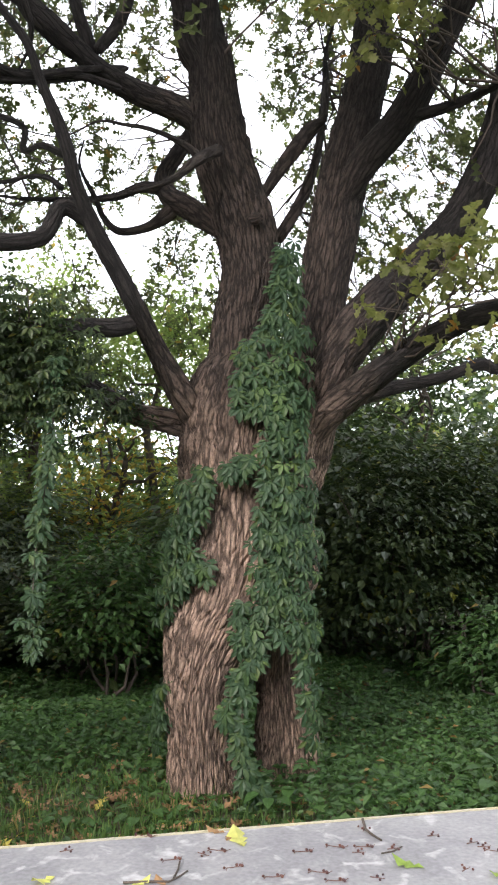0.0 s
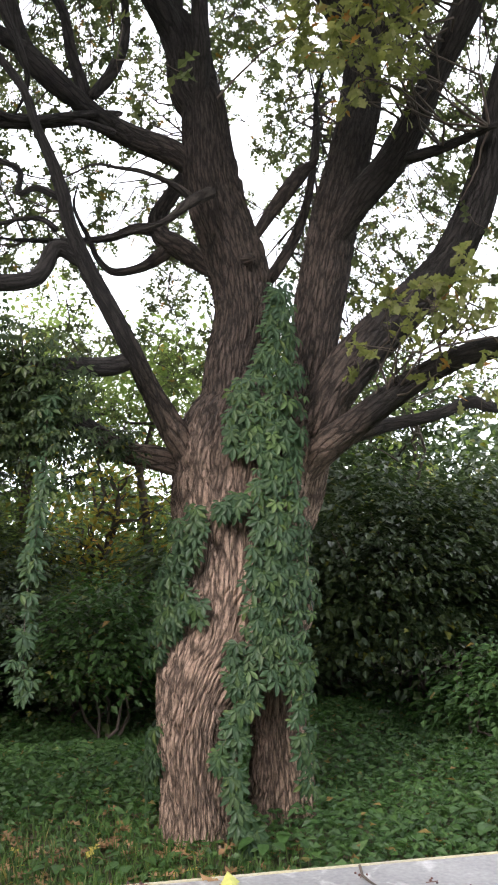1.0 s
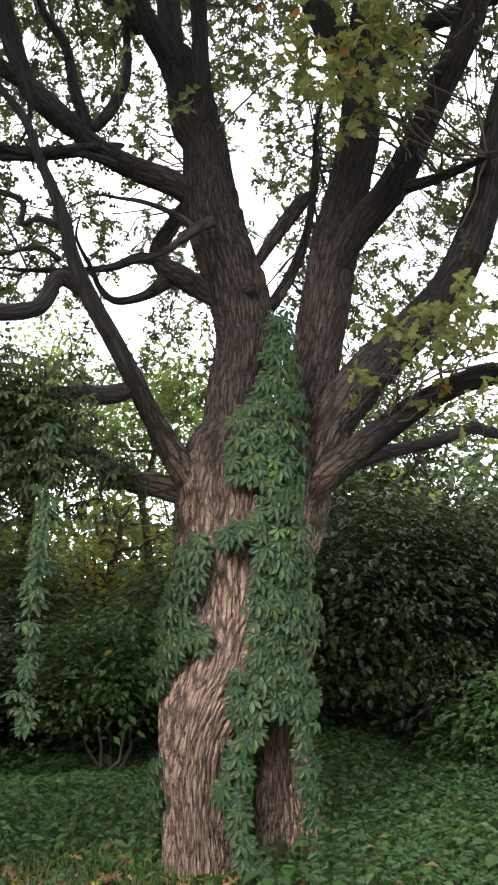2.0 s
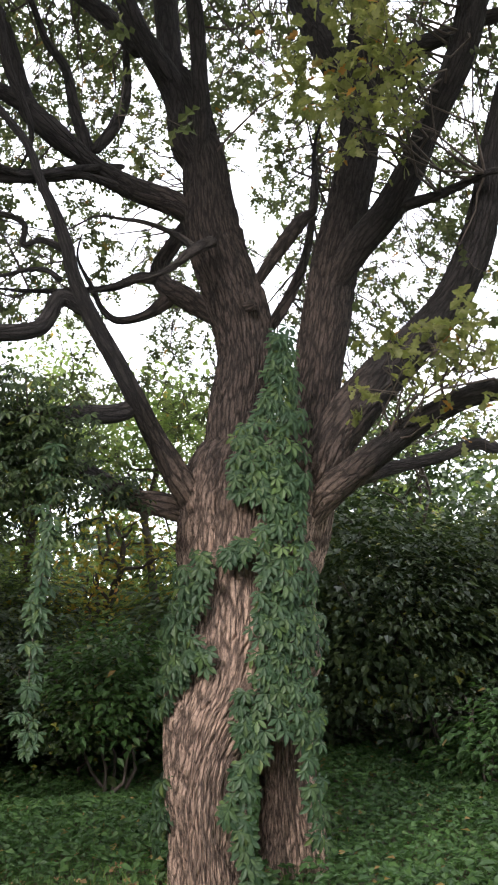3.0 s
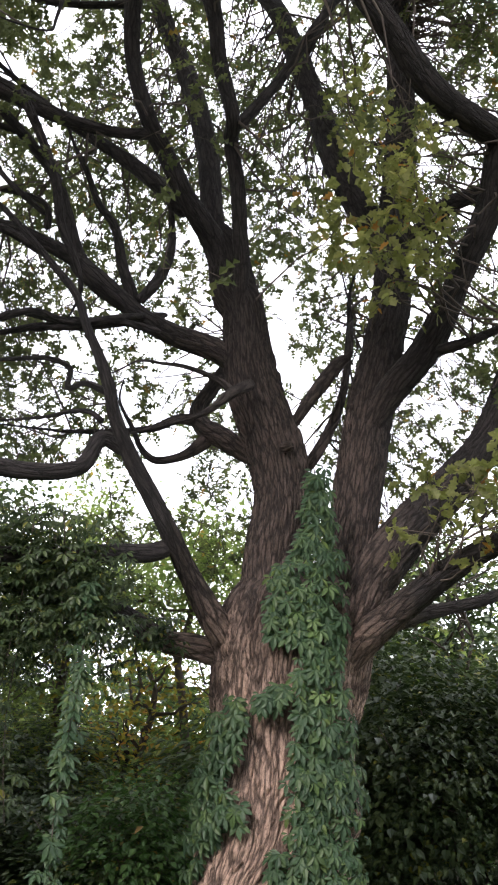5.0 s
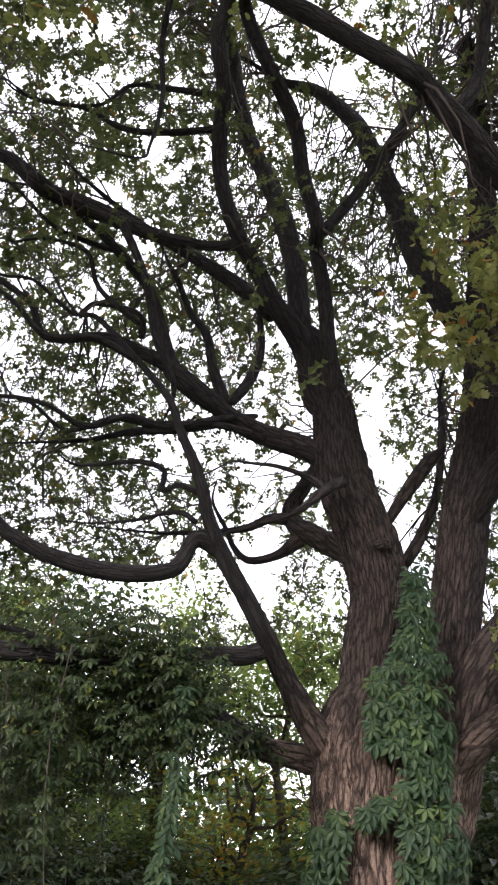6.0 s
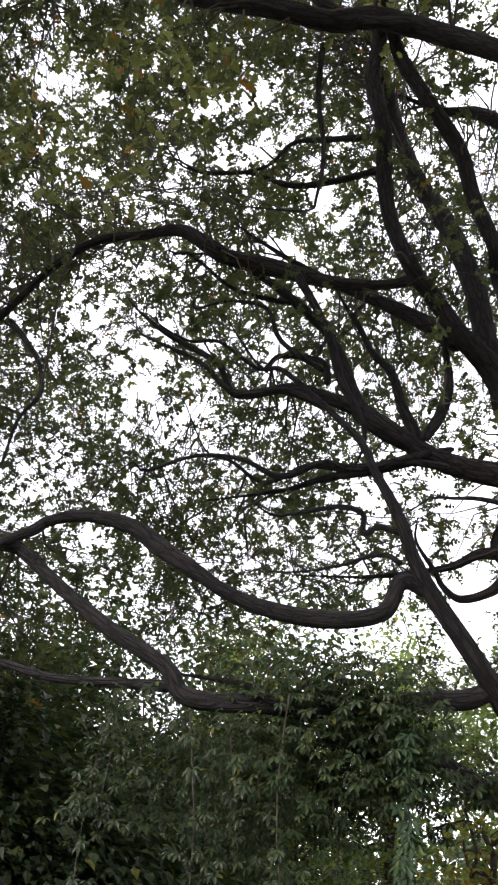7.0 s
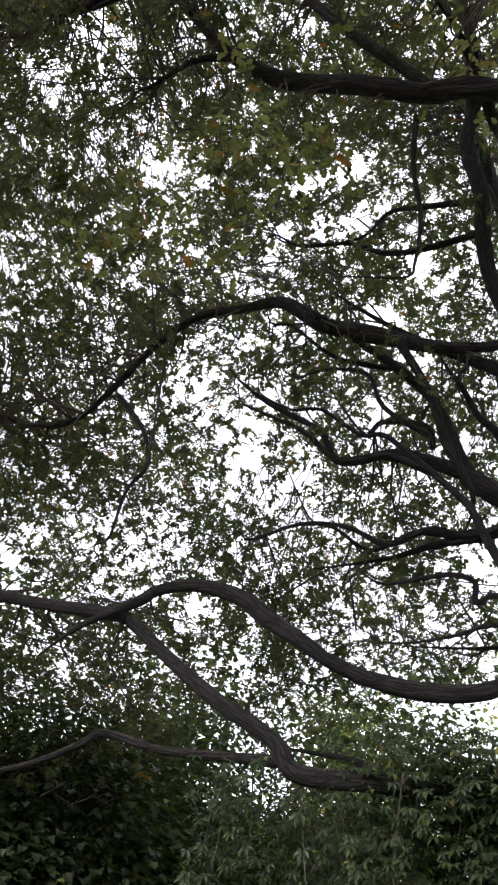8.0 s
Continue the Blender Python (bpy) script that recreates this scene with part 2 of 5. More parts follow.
def tube(rows, grain, relief, seed=0.0, lump=0.04, cap=True, cell=0.03, upright=False):
    """A barked tube through rows (x, y, z, radius[, radius across y]); returns verts, faces, bark coordinates, relief."""
    rows = [r if len(r) == 5 else (*r, r[3]) for r in rows]
    c = spline(rows, grain)
    rad = np.maximum(c[:, 3:5], 0.002)
    tan = np.gradient(c[:, :3], axis=0)
    tan /= np.linalg.norm(tan, axis=1)[:, None] + 1e-9
    if upright:
        tan[:] = (0, 0, 1)
    side = np.zeros_like(tan)
    s = np.array([1.0, 0.0, 0.0]) if abs(tan[0][0]) < 0.9 else np.array([0.0, 0.0, 1.0])
    for i, t in enumerate(tan):
        s = s - t * s.dot(t)
        s /= np.linalg.norm(s)
        side[i] = s
    front = np.cross(tan, side)
    big = rad.max()
    m = int(np.clip(2 * np.pi * big / grain, 6, 420))
    ang = np.linspace(0, 2 * np.pi, m, endpoint=False)
    length = np.r_[0, np.cumsum(np.linalg.norm(np.diff(c[:, :3], axis=0), axis=1))]
    A, L = np.meshgrid(ang, length)
    R = np.stack([rad[:, :1], rad[:, 1:]], 2)
    lumps = 1 + lump * wob(A * 1.0 + 0.0 * L, L * 2.2, seed) * (0.5 + 0.5 * np.cos(A - seed))
    lift = np.zeros_like(A)
    rel = np.ones_like(A)
    if relief > 0:
        cells = max(8, round(2 * np.pi * big / cell))
        u = A / (2 * np.pi) * cells + 0.5 * np.sin(L * 3.1 + 2 * np.sin(A * 2 + seed)) + 0.3 * np.sin(L * 13 + 5 * A) + 0.12 * np.sin(L * 41 + 9 * A)
        v = L / (cell * 4.6) + 0.5 * np.sin(A * 5 + seed) + 0.2 * np.sin(A * 17 + L * 6)
        rel = plates(u, v + seed * 7, cells, round(seed * 10))
        crack = np.clip(np.abs(value_noise(u * 0.9 + 0.3, v * 5 + 0.5 * np.sin(u * 2), cells, 21) - 0.5) / 0.07, 0, 1)
        rel = rel * (0.68 + 0.32 * crack)
        fine = value_noise(u * 5, v * 14, cells * 5, 8)
        chip = value_noise(u * 2.0 + 0.5, v * 6, cells * 2, 12)
        scale = np.minimum(1, rad.mean(1) / 0.2)[:, None]
        lift = relief * scale * (rel - 0.7 + 0.2 * (fine - 0.5) + 0.22 * (chip - 0.5))
    rx, ry = rad[:, :1] * lumps + lift, rad[:, 1:] * lumps + lift
    V = c[:, None, :3] + side[:, None] * (np.cos(A) * rx)[..., None] + front[:, None] * (np.sin(A) * ry)[..., None]
    n = len(c)
    i, j = np.meshgrid(np.arange(n - 1), np.arange(m), indexing="ij")
    k = (j + 1) % m
    Fq = np.stack([i * m + j, i * m + k, (i + 1) * m + k, (i + 1) * m + j], -1).reshape(-1, 4)
    V = V.reshape(-1, 3)
    B = np.stack([np.cos(A) * rad.mean(), np.sin(A) * rad.mean(), L * 0.3 + seed], -1).reshape(-1, 3)
    rel = rel.ravel()
    if cap:
        q = n * m
        V = np.vstack([V, c[-1:, :3] + tan[-1] * rad[-1].mean() * 0.4])
        B, rel = np.vstack([B, B[-1:]]), np.r_[rel, 1]
        j = np.arange(m)
        Fq = np.vstack([Fq, np.stack([(n - 1) * m + j, (n - 1) * m + (j + 1) % m, np.full(m, q), np.full(m, q)], -1)])
    return V, Fq, B, rel


def bark_mesh(name, made, material):
    V, Fq, B, rel = made
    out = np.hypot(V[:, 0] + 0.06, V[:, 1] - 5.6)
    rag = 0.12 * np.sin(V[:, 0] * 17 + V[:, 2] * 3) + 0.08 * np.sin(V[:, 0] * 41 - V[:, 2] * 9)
    # trunk-to-limb blend by height and reach, standing in for shade higher up
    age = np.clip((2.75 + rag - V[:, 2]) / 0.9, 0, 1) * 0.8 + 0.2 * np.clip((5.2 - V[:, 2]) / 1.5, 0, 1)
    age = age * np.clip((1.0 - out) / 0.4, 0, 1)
    quad = Fq[Fq[:, 2] != Fq[:, 3]]
    tri = Fq[Fq[:, 2] == Fq[:, 3]][:, :3]
    fan = np.vstack([quad[:, [0, 1, 2]], quad[:, [0, 2, 3]], tri]) if len(tri) else np.vstack([quad[:, [0, 1, 2]], quad[:, [0, 2, 3]]])
    me = fast_mesh(name, V, fan, material, True)
    me.attributes.new("bark", "FLOAT_VECTOR", "POINT").data.foreach_set("vector", B.astype(np.float32).ravel())
    me.attributes.new("relief", "FLOAT", "POINT").data.foreach_set("value", rel.astype(np.float32))
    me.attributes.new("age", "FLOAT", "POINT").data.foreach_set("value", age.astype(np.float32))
    return me


def turn_matrices(normal, tip):
    """Axes whose z is the normal and whose y lies towards the tip."""
    z = normal / (np.linalg.norm(normal, axis=1)[:, None] + 1e-9)
    y = tip - z * (tip * z).sum(1)[:, None]
    y /= np.linalg.norm(y, axis=1)[:, None] + 1e-9
    return np.stack([np.cross(y, z), y, z], -1)


def leaf_cloud(name, where, normal, tip, size, template, material):
    """Many leaves in one mesh: each the template, turned and scaled."""
    tv, tf = template
    M = turn_matrices(normal, tip) * size[:, None, None]
    V = np.einsum("nij,kj->nki", M, tv) + where[:, None]
    Fc = tf[None] + (np.arange(len(where)) * len(tv))[:, None, None]
    return fast_mesh(name, V.reshape(-1, 3), Fc.reshape(-1, tf.shape[1]), material)


def blade(points, fold=0.12, droop=0.15):
    """A leaf template from half-outline points (across, along) from the stalk to the tip, folded along its midrib."""
    mid = [(0, y, -droop * y * y) for _, y in points]
    right = [(x, y, fold * x - droop * y * y) for x, y in points]
    left = [(-x, y, fold * x - droop * y * y) for x, y in points]
    k = len(points)
    v = np.array(mid + right + left, float)
    f = []
    for i in range(k - 1):
        f += [(i, k + i, k + i + 1), (i, k + i + 1, i + 1), (i, 2 * k + i + 1, 2 * k + i), (i, i + 1, 2 * k + i + 1)]
    keep = [t for t in f if len({tuple(np.round(v[q], 5)) for q in t}) == 3]
    return v, np.array(keep)


OAK_SMALL = (np.array([(0, 0, 0), (0, 0.7, -0.06), (0, 1, -0.22), (0.27, 0.26, 0.06), (0.07, 0.44, 0.0), (0.36, 0.66, 0.03), (0.2, 0.9, -0.08),
                       (-0.27, 0.26, 0.06), (-0.07, 0.44, 0.0), (-0.36, 0.66, 0.03), (-0.2, 0.9, -0.08)], float),
             np.array([(0, 3, 4), (0, 4, 1), (4, 5, 1), (1, 6, 2), (0, 8, 7), (0, 1, 8), (8, 1, 9), (1, 2, 10)]))
FOLDED = (np.array([(0, 0, 0), (0.3, 0.42, 0.09), (0, 1, -0.16), (-0.3, 0.42, 0.09)], float), np.array([(0, 1, 2), (0, 2, 3)]))
OAK = blade([(0.0, 0.0), (0.16, 0.2), (0.10, 0.34), (0.30, 0.5), (0.16, 0.62), (0.30, 0.76), (0.0, 1.0)], 0.25, 0.2)


def palmate():
    """A creeper leaf: five pointed leaflets fanned round one stalk."""
    v, f = [], []
    one, tri = blade([(0.0, 0.0), (0.1, 0.22), (0.2, 0.5), (0.15, 0.75), (0.0, 1.0)], 0.35, 0.3)
    for a, s in ((0, 0.7), (48, 0.62), (-48, 0.62), (98, 0.46), (-98, 0.46)):
        m = np.array(Matrix.Rotation(radians(a), 3, "Z"))
        f.append(tri + sum(len(q) for q in v))
        v.append((one * s + (0, 0.05, 0)) @ m.T + (0, 0.0, 0.0))
    return np.vstack(v), np.vstack(f)


CREEPER = palmate()
RNG = np.random.default_rng(7)


def rand_dirs(n):
    d = RNG.normal(size=(n, 3))
    return d / np.linalg.norm(d, axis=1)[:, None]


# ---- ground ----
g = np.r_[-400, -150, -60, -30, np.linspace(-16, 16, 97), 30, 60, 150, 400]
gx, gy = np.meshgrid(g, g + 5)


def ground_z(x, y):
    near = np.exp(-((x + 0.05) ** 2 + (y - 5.6) ** 2) / 0.9)
    return 0.05 * np.sin(x * 1.3 + 0.4) * np.sin(y * 0.9) + 0.02 * np.sin(x * 4.1) * np.cos(y * 3.3) + 0.05 * near


gv = np.stack([gx, gy, ground_z(gx, gy)], -1).reshape(-1, 3)
n = len(g)
i, j = np.meshgrid(np.arange(n - 1), np.arange(n - 1), indexing="ij")
gf = np.stack([i * n + j, i * n + j + 1, (i + 1) * n + j + 1, (i + 1) * n + j], -1).reshape(-1, 4)
tagged(new("ground", fast_mesh("ground", gv, gf, SOIL, True)), "dark soil with grass and leaf litter under trees", "ground", "", "structure")

# ---- parapet between the viewer and the tree ----
wall_ang = math.atan2(2.367 - 2.0955, 0.687 + 0.606)
wall_pose = pose(-0.0, 2.2206, 0, 0, 0, math.degrees(wall_ang))
parapet = thing("low_wall", "low grey concrete wall with a smooth flat coping", "wall", "", "structure")
parapet.matrix_basis = wall_pose
bm = bmesh.new()
bmesh.ops.create_cube(bm, size=1, matrix=Matrix.Translation((0, -0.28, 0.43)) @ Matrix.Diagonal((9, 0.42, 0.90, 1)))
part("wall_body", bm, CONCRETE, parapet)
bm = bmesh.new()
bmesh.ops.create_cube(bm, size=1, matrix=Matrix.Translation((0, -0.30, 0.915)) @ Matrix.Diagonal((9, 0.588, 0.07, 1)))
bmesh.ops.bevel(bm, geom=bm.edges[:], offset=0.006, segments=2, affect="EDGES")
part("coping", bm, CONCRETE, parapet, "smooth grey weathered concrete coping")
bm = bmesh.new()
bmesh.ops.create_cube(bm, size=1, matrix=Matrix.Translation((0, -0.003, 0.917)) @ Matrix.Diagonal((9, 0.007, 0.07, 1)))
part("edge_strip", bm, EDGE_PAINT, parapet, "thin pale yellow edge strip")

# ---- the oak ----
oak = thing("oak_tree", "massive old oak with furrowed bark, forked stems and green crown", "tree")
oak.location = (-0.05, 5.6, 0)
bpy.context.view_layer.update()
UNDO = Matrix.Translation((0.05, -5.6, 0))


def oak_part(name, me, label=""):
    ob = child(name, me, oak, label)
    ob.matrix_parent_inverse = UNDO
    return ob


WOOD_RUNS = []
ground_trunk = [
    ("wide trunk base with deep reddish-brown bark furrows", [(-0.302, 5.42, -0.244, 0.299, 0.340), (-0.303, 5.42, -0.124, 0.271, 0.320), (-0.304, 5.42, 0.084, 0.243, 0.310), (-0.308, 5.43, 0.360, 0.232, 0.320), (-0.300, 5.46, 0.707, 0.268, 0.370), (-0.216, 5.50, 0.988, 0.359, 0.410), (-0.110, 5.55, 1.202, 0.461, 0.440), (-0.055, 5.58, 1.422, 0.488, 0.450), (-0.038, 5.60, 1.797, 0.460, 0.440), (-0.029, 5.60, 2.179, 0.465, 0.430), (-0.002, 5.60, 2.448, 0.478, 0.420), (0.025, 5.60, 2.681, 0.434, 0.350), (0.054, 5.60, 2.876, 0.329, 0.200)]),
    ("shaded second trunk foot behind a cleft", [(0.261, 5.74, -0.198, 0.310, 0.320), (0.238, 5.72, -0.045, 0.249, 0.290), (0.227, 5.70, 0.291, 0.208, 0.270), (0.208, 5.68, 0.665, 0.174, 0.260), (0.205, 5.66, 1.041, 0.171, 0.250), (0.168, 5.65, 1.418, 0.172, 0.250)]),
]
for k, (label, rows) in enumerate(ground_trunk):
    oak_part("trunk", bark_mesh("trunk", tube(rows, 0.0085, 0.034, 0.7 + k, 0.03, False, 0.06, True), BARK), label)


def limb(name, label, rows, bearer=None):
    k = len(WOOD_RUNS)
    slim = 0.9 if name == "stem" else 0.82
    rows = [(x, y, z, r * slim) for x, y, z, r in rows]
    a, b = np.array(rows[0]), np.array(rows[1])
    back = (a - b)[:3] / np.linalg.norm((a - b)[:3])
    rows = [(*(a[:3] + back * a[3] * 0.35), a[3] * 0.25)] + rows
    a, b = np.array(rows[-2]), np.array(rows[-1])
    if b[3] < 0.11 and "stump" not in label and name != "stem":
        way = (b - a)[:3] / np.linalg.norm((b - a)[:3])
        far = 14 * b[3] + 0.25
        rows = rows + [(*(b[:3] + way * far * 0.5 + RNG.normal(size=3) * 0.06), b[3] * 0.55), (*(b[:3] + way * far + RNG.normal(size=3) * 0.14 + (0, 0, 0.08)), 0.005)]
    WOOD_RUNS.append(np.array(rows))
    big = max(r[3] for r in rows)
    fine = 0.0098 if big > 0.15 else 0.018 if big > 0.05 else 0.024
    dead = "dead" in label
    made = tube(rows, fine, 0.02 if big > 0.15 else 0.013 if big > 0.06 else 0.005, 0.37 * k + 1, 0.07, True, 0.034 if big > 0.15 else 0.028)
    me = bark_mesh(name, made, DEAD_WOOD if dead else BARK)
    return child(name, me, bearer, label) if bearer else oak_part(name, me, label)


limb("stem", "thick upright stem with deeply furrowed grey-brown bark", [(-0.06, 5.60, 2.18, 0.287), (-0.06, 5.60, 2.56, 0.269), (-0.06, 5.60, 2.95, 0.248), (-0.01, 5.60, 3.43, 0.218), (-0.07, 5.58, 3.82, 0.231), (-0.22, 5.50, 4.31, 0.217), (-0.27, 5.42, 4.80, 0.177), (-0.34, 5.40, 4.96, 0.189), (-0.39, 5.37, 5.27, 0.165), (-0.47, 5.33, 5.48, 0.104)])
limb("stem", "thick upright stem with deeply furrowed grey-brown bark", [(0.33, 5.70, 1.95, 0.155), (0.41, 5.70, 2.50, 0.215), (0.47, 5.70, 3.14, 0.193), (0.57, 5.68, 3.70, 0.194), (0.65, 5.70, 4.11, 0.192), (0.78, 5.75, 4.64, 0.175), (0.88, 5.80, 5.09, 0.169), (0.94, 5.90, 5.75, 0.150), (1.08, 6.00, 6.64, 0.152), (1.14, 6.00, 7.57, 0.133), (1.18, 6.00, 8.53, 0.112), (1.16, 5.90, 9.29, 0.098)])
limb_b2 = limb("limb", "dark arching limb", [(0.59, 5.65, 3.85, 0.079), (0.77, 5.50, 4.15, 0.132), (0.98, 5.35, 4.36, 0.132), (1.12, 5.20, 4.56, 0.122), (1.24, 5.05, 4.81, 0.108), (1.43, 4.80, 5.20, 0.116), (1.50, 4.60, 5.52, 0.121), (1.66, 4.50, 5.90, 0.110), (1.87, 4.40, 6.37, 0.092)])
limb("limb", "dark arching limb", [(0.47, 5.55, 2.56, 0.172), (0.60, 5.50, 2.84, 0.190), (0.83, 5.45, 3.13, 0.189), (1.09, 5.40, 3.39, 0.173), (1.33, 5.30, 3.64, 0.156), (1.49, 5.20, 3.91, 0.143), (1.58, 5.10, 4.20, 0.126), (1.63, 5.00, 4.56, 0.107), (1.72, 4.90, 4.94, 0.091)])
limb("limb", "long low limb with furrowed bark", [(0.30, 5.65, 2.18, 0.096), (0.51, 5.50, 2.43, 0.132), (0.68, 5.35, 2.56, 0.118), (0.88, 5.15, 2.70, 0.106), (1.10, 5.00, 2.84, 0.093), (1.31, 4.85, 2.92, 0.084), (1.50, 4.70, 2.94, 0.075), (1.75, 4.50, 2.97, 0.062)])
limb("limb", "slender low limb", [(0.62, 5.70, 2.54, 0.098), (0.99, 5.80, 2.65, 0.060), (1.36, 5.85, 2.73, 0.052), (1.64, 5.90, 2.83, 0.057), (1.80, 5.90, 2.79, 0.049), (2.23, 6.00, 2.83, 0.041)])
limb_f = limb("limb", "dark crooked limb", [(-0.27, 5.65, 2.18, 0.096), (-0.43, 5.42, 2.49, 0.115), (-0.60, 5.15, 2.80, 0.082), (-0.70, 4.95, 3.01, 0.076), (-0.80, 4.85, 3.21, 0.068), (-0.93, 4.75, 3.45, 0.063), (-1.02, 4.65, 3.68, 0.052), (-1.05, 4.60, 3.84, 0.049), (-1.11, 4.55, 4.02, 0.042), (-1.19, 4.50, 4.21, 0.035), (-1.26, 4.50, 4.41, 0.032), (-1.37, 4.50, 4.58, 0.029), (-1.78, 4.40, 5.05, 0.024)])
limb("branch", "dark low limb with creeper hanging over it", [(-0.71, 5.03, 2.95, 0.063), (-0.82, 4.90, 2.88, 0.071), (-1.02, 4.75, 2.85, 0.069), (-1.20, 4.60, 2.79, 0.073), (-1.49, 4.50, 2.78, 0.069), (-1.76, 4.40, 2.77, 0.063), (-1.79, 4.30, 2.77, 0.065), (-2.23, 4.20, 2.81, 0.064), (-2.37, 4.15, 2.98, 0.059), (-2.75, 4.10, 3.22, 0.058), (-3.09, 4.05, 3.48, 0.053), (-3.41, 4.00, 3.75, 0.052), (-3.53, 3.95, 3.80, 0.057), (-4.07, 3.90, 3.92, 0.052), (-4.68, 3.90, 4.08, 0.051), (-5.97, 3.80, 4.36, 0.042)], limb_f)
limb("branch", "slender dark side limb", [(-2.33, 4.17, 2.87, 0.042), (-2.63, 4.10, 2.89, 0.036), (-3.03, 4.00, 2.92, 0.030), (-3.39, 3.90, 3.01, 0.030), (-3.48, 3.80, 2.92, 0.027), (-3.79, 3.70, 2.79, 0.023), (-4.49, 3.70, 2.72, 0.021)], limb_f)
limb("limb", "dark low limb with creeper hanging over it", [(-0.27, 5.65, 2.30, 0.097), (-0.56, 5.55, 2.39, 0.106), (-0.80, 5.50, 2.44, 0.091), (-1.03, 5.45, 2.58, 0.082), (-1.27, 5.40, 2.72, 0.071), (-1.54, 5.30, 2.85, 0.062), (-1.80, 5.20, 2.91, 0.054)])
limb_h = limb("limb", "gnarled grey-brown limb", [(-0.08, 5.70, 3.68, 0.068), (-0.26, 5.80, 3.83, 0.093), (-0.44, 5.90, 3.99, 0.108), (-0.61, 6.00, 4.13, 0.097), (-0.66, 6.05, 4.30, 0.081), (-0.56, 6.10, 4.50, 0.077), (-0.46, 6.20, 4.71, 0.074)])
limb("branch", "slender looping limb", [(-0.59, 5.98, 4.01, 0.071), (-0.75, 5.90, 3.86, 0.045), (-0.94, 5.80, 3.79, 0.036), (-1.05, 5.75, 3.87, 0.028), (-1.10, 5.70, 3.99, 0.024)], limb_h)
limb("branch", "slender looping limb", [(-0.63, 6.00, 4.17, 0.063), (-0.80, 5.95, 4.18, 0.050), (-0.98, 5.90, 4.09, 0.037), (-1.19, 5.85, 4.05, 0.029), (-1.47, 5.80, 4.03, 0.024)], limb_h)
limb_i = limb("limb", "stout spreading limb", [(-0.22, 5.50, 4.31, 0.058), (-0.45, 5.45, 4.50, 0.104), (-0.73, 5.40, 4.60, 0.103), (-0.95, 5.30, 4.68, 0.094), (-1.11, 5.25, 4.80, 0.086), (-1.29, 5.15, 4.92, 0.101), (-1.46, 5.10, 5.10, 0.089), (-1.54, 5.05, 5.43, 0.056), (-1.65, 5.00, 5.76, 0.053), (-1.86, 4.90, 6.03, 0.049), (-2.08, 4.80, 6.26, 0.040), (-2.39, 4.70, 6.53, 0.032)])
limb("branch", "dark crooked side limb", [(-1.42, 5.10, 5.07, 0.076), (-1.71, 5.00, 5.20, 0.059), (-1.94, 4.90, 5.26, 0.051), (-2.29, 4.70, 5.16, 0.037), (-2.42, 4.60, 5.41, 0.030), (-2.81, 4.50, 5.71, 0.027)], limb_i)
limb("branch", "short dark limb", [(-1.07, 5.30, 4.86, 0.056), (-1.16, 5.25, 5.14, 0.051), (-1.22, 5.20, 5.43, 0.041), (-1.33, 5.10, 5.57, 0.032), (-1.42, 5.00, 5.82, 0.028)], limb_i)
limb("branch", "short forked limb", [(-1.00, 5.20, 4.81, 0.046), (-0.89, 5.25, 5.00, 0.055), (-0.81, 5.30, 5.28, 0.043), (-0.82, 5.35, 5.58, 0.031)], limb_i)
limb_j = limb("limb", "broken dead limb with a pale end", [(-0.21, 5.20, 4.12, 0.048), (-0.34, 5.10, 4.01, 0.047), (-0.50, 5.05, 3.86, 0.028), (-0.71, 5.00, 3.77, 0.016), (-1.00, 4.90, 3.65, 0.010)])
limb("branch", "bare dead side limb", [(-0.35, 5.15, 4.07, 0.036), (-0.47, 5.10, 4.14, 0.025), (-0.64, 5.00, 4.17, 0.019), (-0.78, 4.90, 4.15, 0.014), (-0.92, 4.80, 4.12, 0.010)], limb_j)
limb("limb", "short leaning limb with a ragged broken end", [(0.08, 5.60, 3.97, 0.043), (0.19, 5.65, 4.16, 0.056), (0.32, 5.70, 4.36, 0.068), (0.43, 5.75, 4.52, 0.065), (0.53, 5.80, 4.64, 0.037), (0.56, 5.90, 4.93, 0.025)])
limb("limb", "slender upright limb", [(0.20, 5.80, 3.74, 0.053), (0.33, 5.90, 3.98, 0.054), (0.45, 6.00, 4.28, 0.046), (0.53, 6.10, 4.64, 0.039), (0.58, 6.20, 5.10, 0.031)])
limb("branch", "long dark low limb sweeping outwards", [(-0.97, 4.75, 3.50, 0.057), (-1.11, 4.70, 3.55, 0.059), (-1.21, 4.60, 3.33, 0.060), (-1.54, 4.50, 3.29, 0.066), (-1.90, 4.40, 3.37, 0.060), (-2.12, 4.30, 3.47, 0.053), (-2.23, 4.25, 3.55, 0.058), (-2.50, 4.20, 3.74, 0.071), (-2.71, 4.15, 3.90, 0.065), (-3.02, 4.10, 4.00, 0.052), (-3.29, 4.05, 3.98, 0.045), (-3.38, 4.00, 3.90, 0.045)], limb_f)
limb_m = limb("limb", "dark upright limb", [(-0.37, 5.40, 4.92, 0.082), (-0.48, 5.28, 5.31, 0.114), (-0.57, 5.15, 5.43, 0.105), (-0.68, 5.05, 5.58, 0.092), (-0.81, 4.90, 5.84, 0.082), (-0.91, 4.75, 6.01, 0.073), (-1.04, 4.70, 6.47, 0.075), (-1.05, 4.60, 6.85, 0.076), (-1.01, 4.50, 7.30, 0.077), (-1.06, 4.40, 7.79, 0.079), (-0.96, 4.30, 8.13, 0.079), (-0.83, 3.90, 8.44, 0.060), (-0.90, 3.80, 9.23, 0.049)])
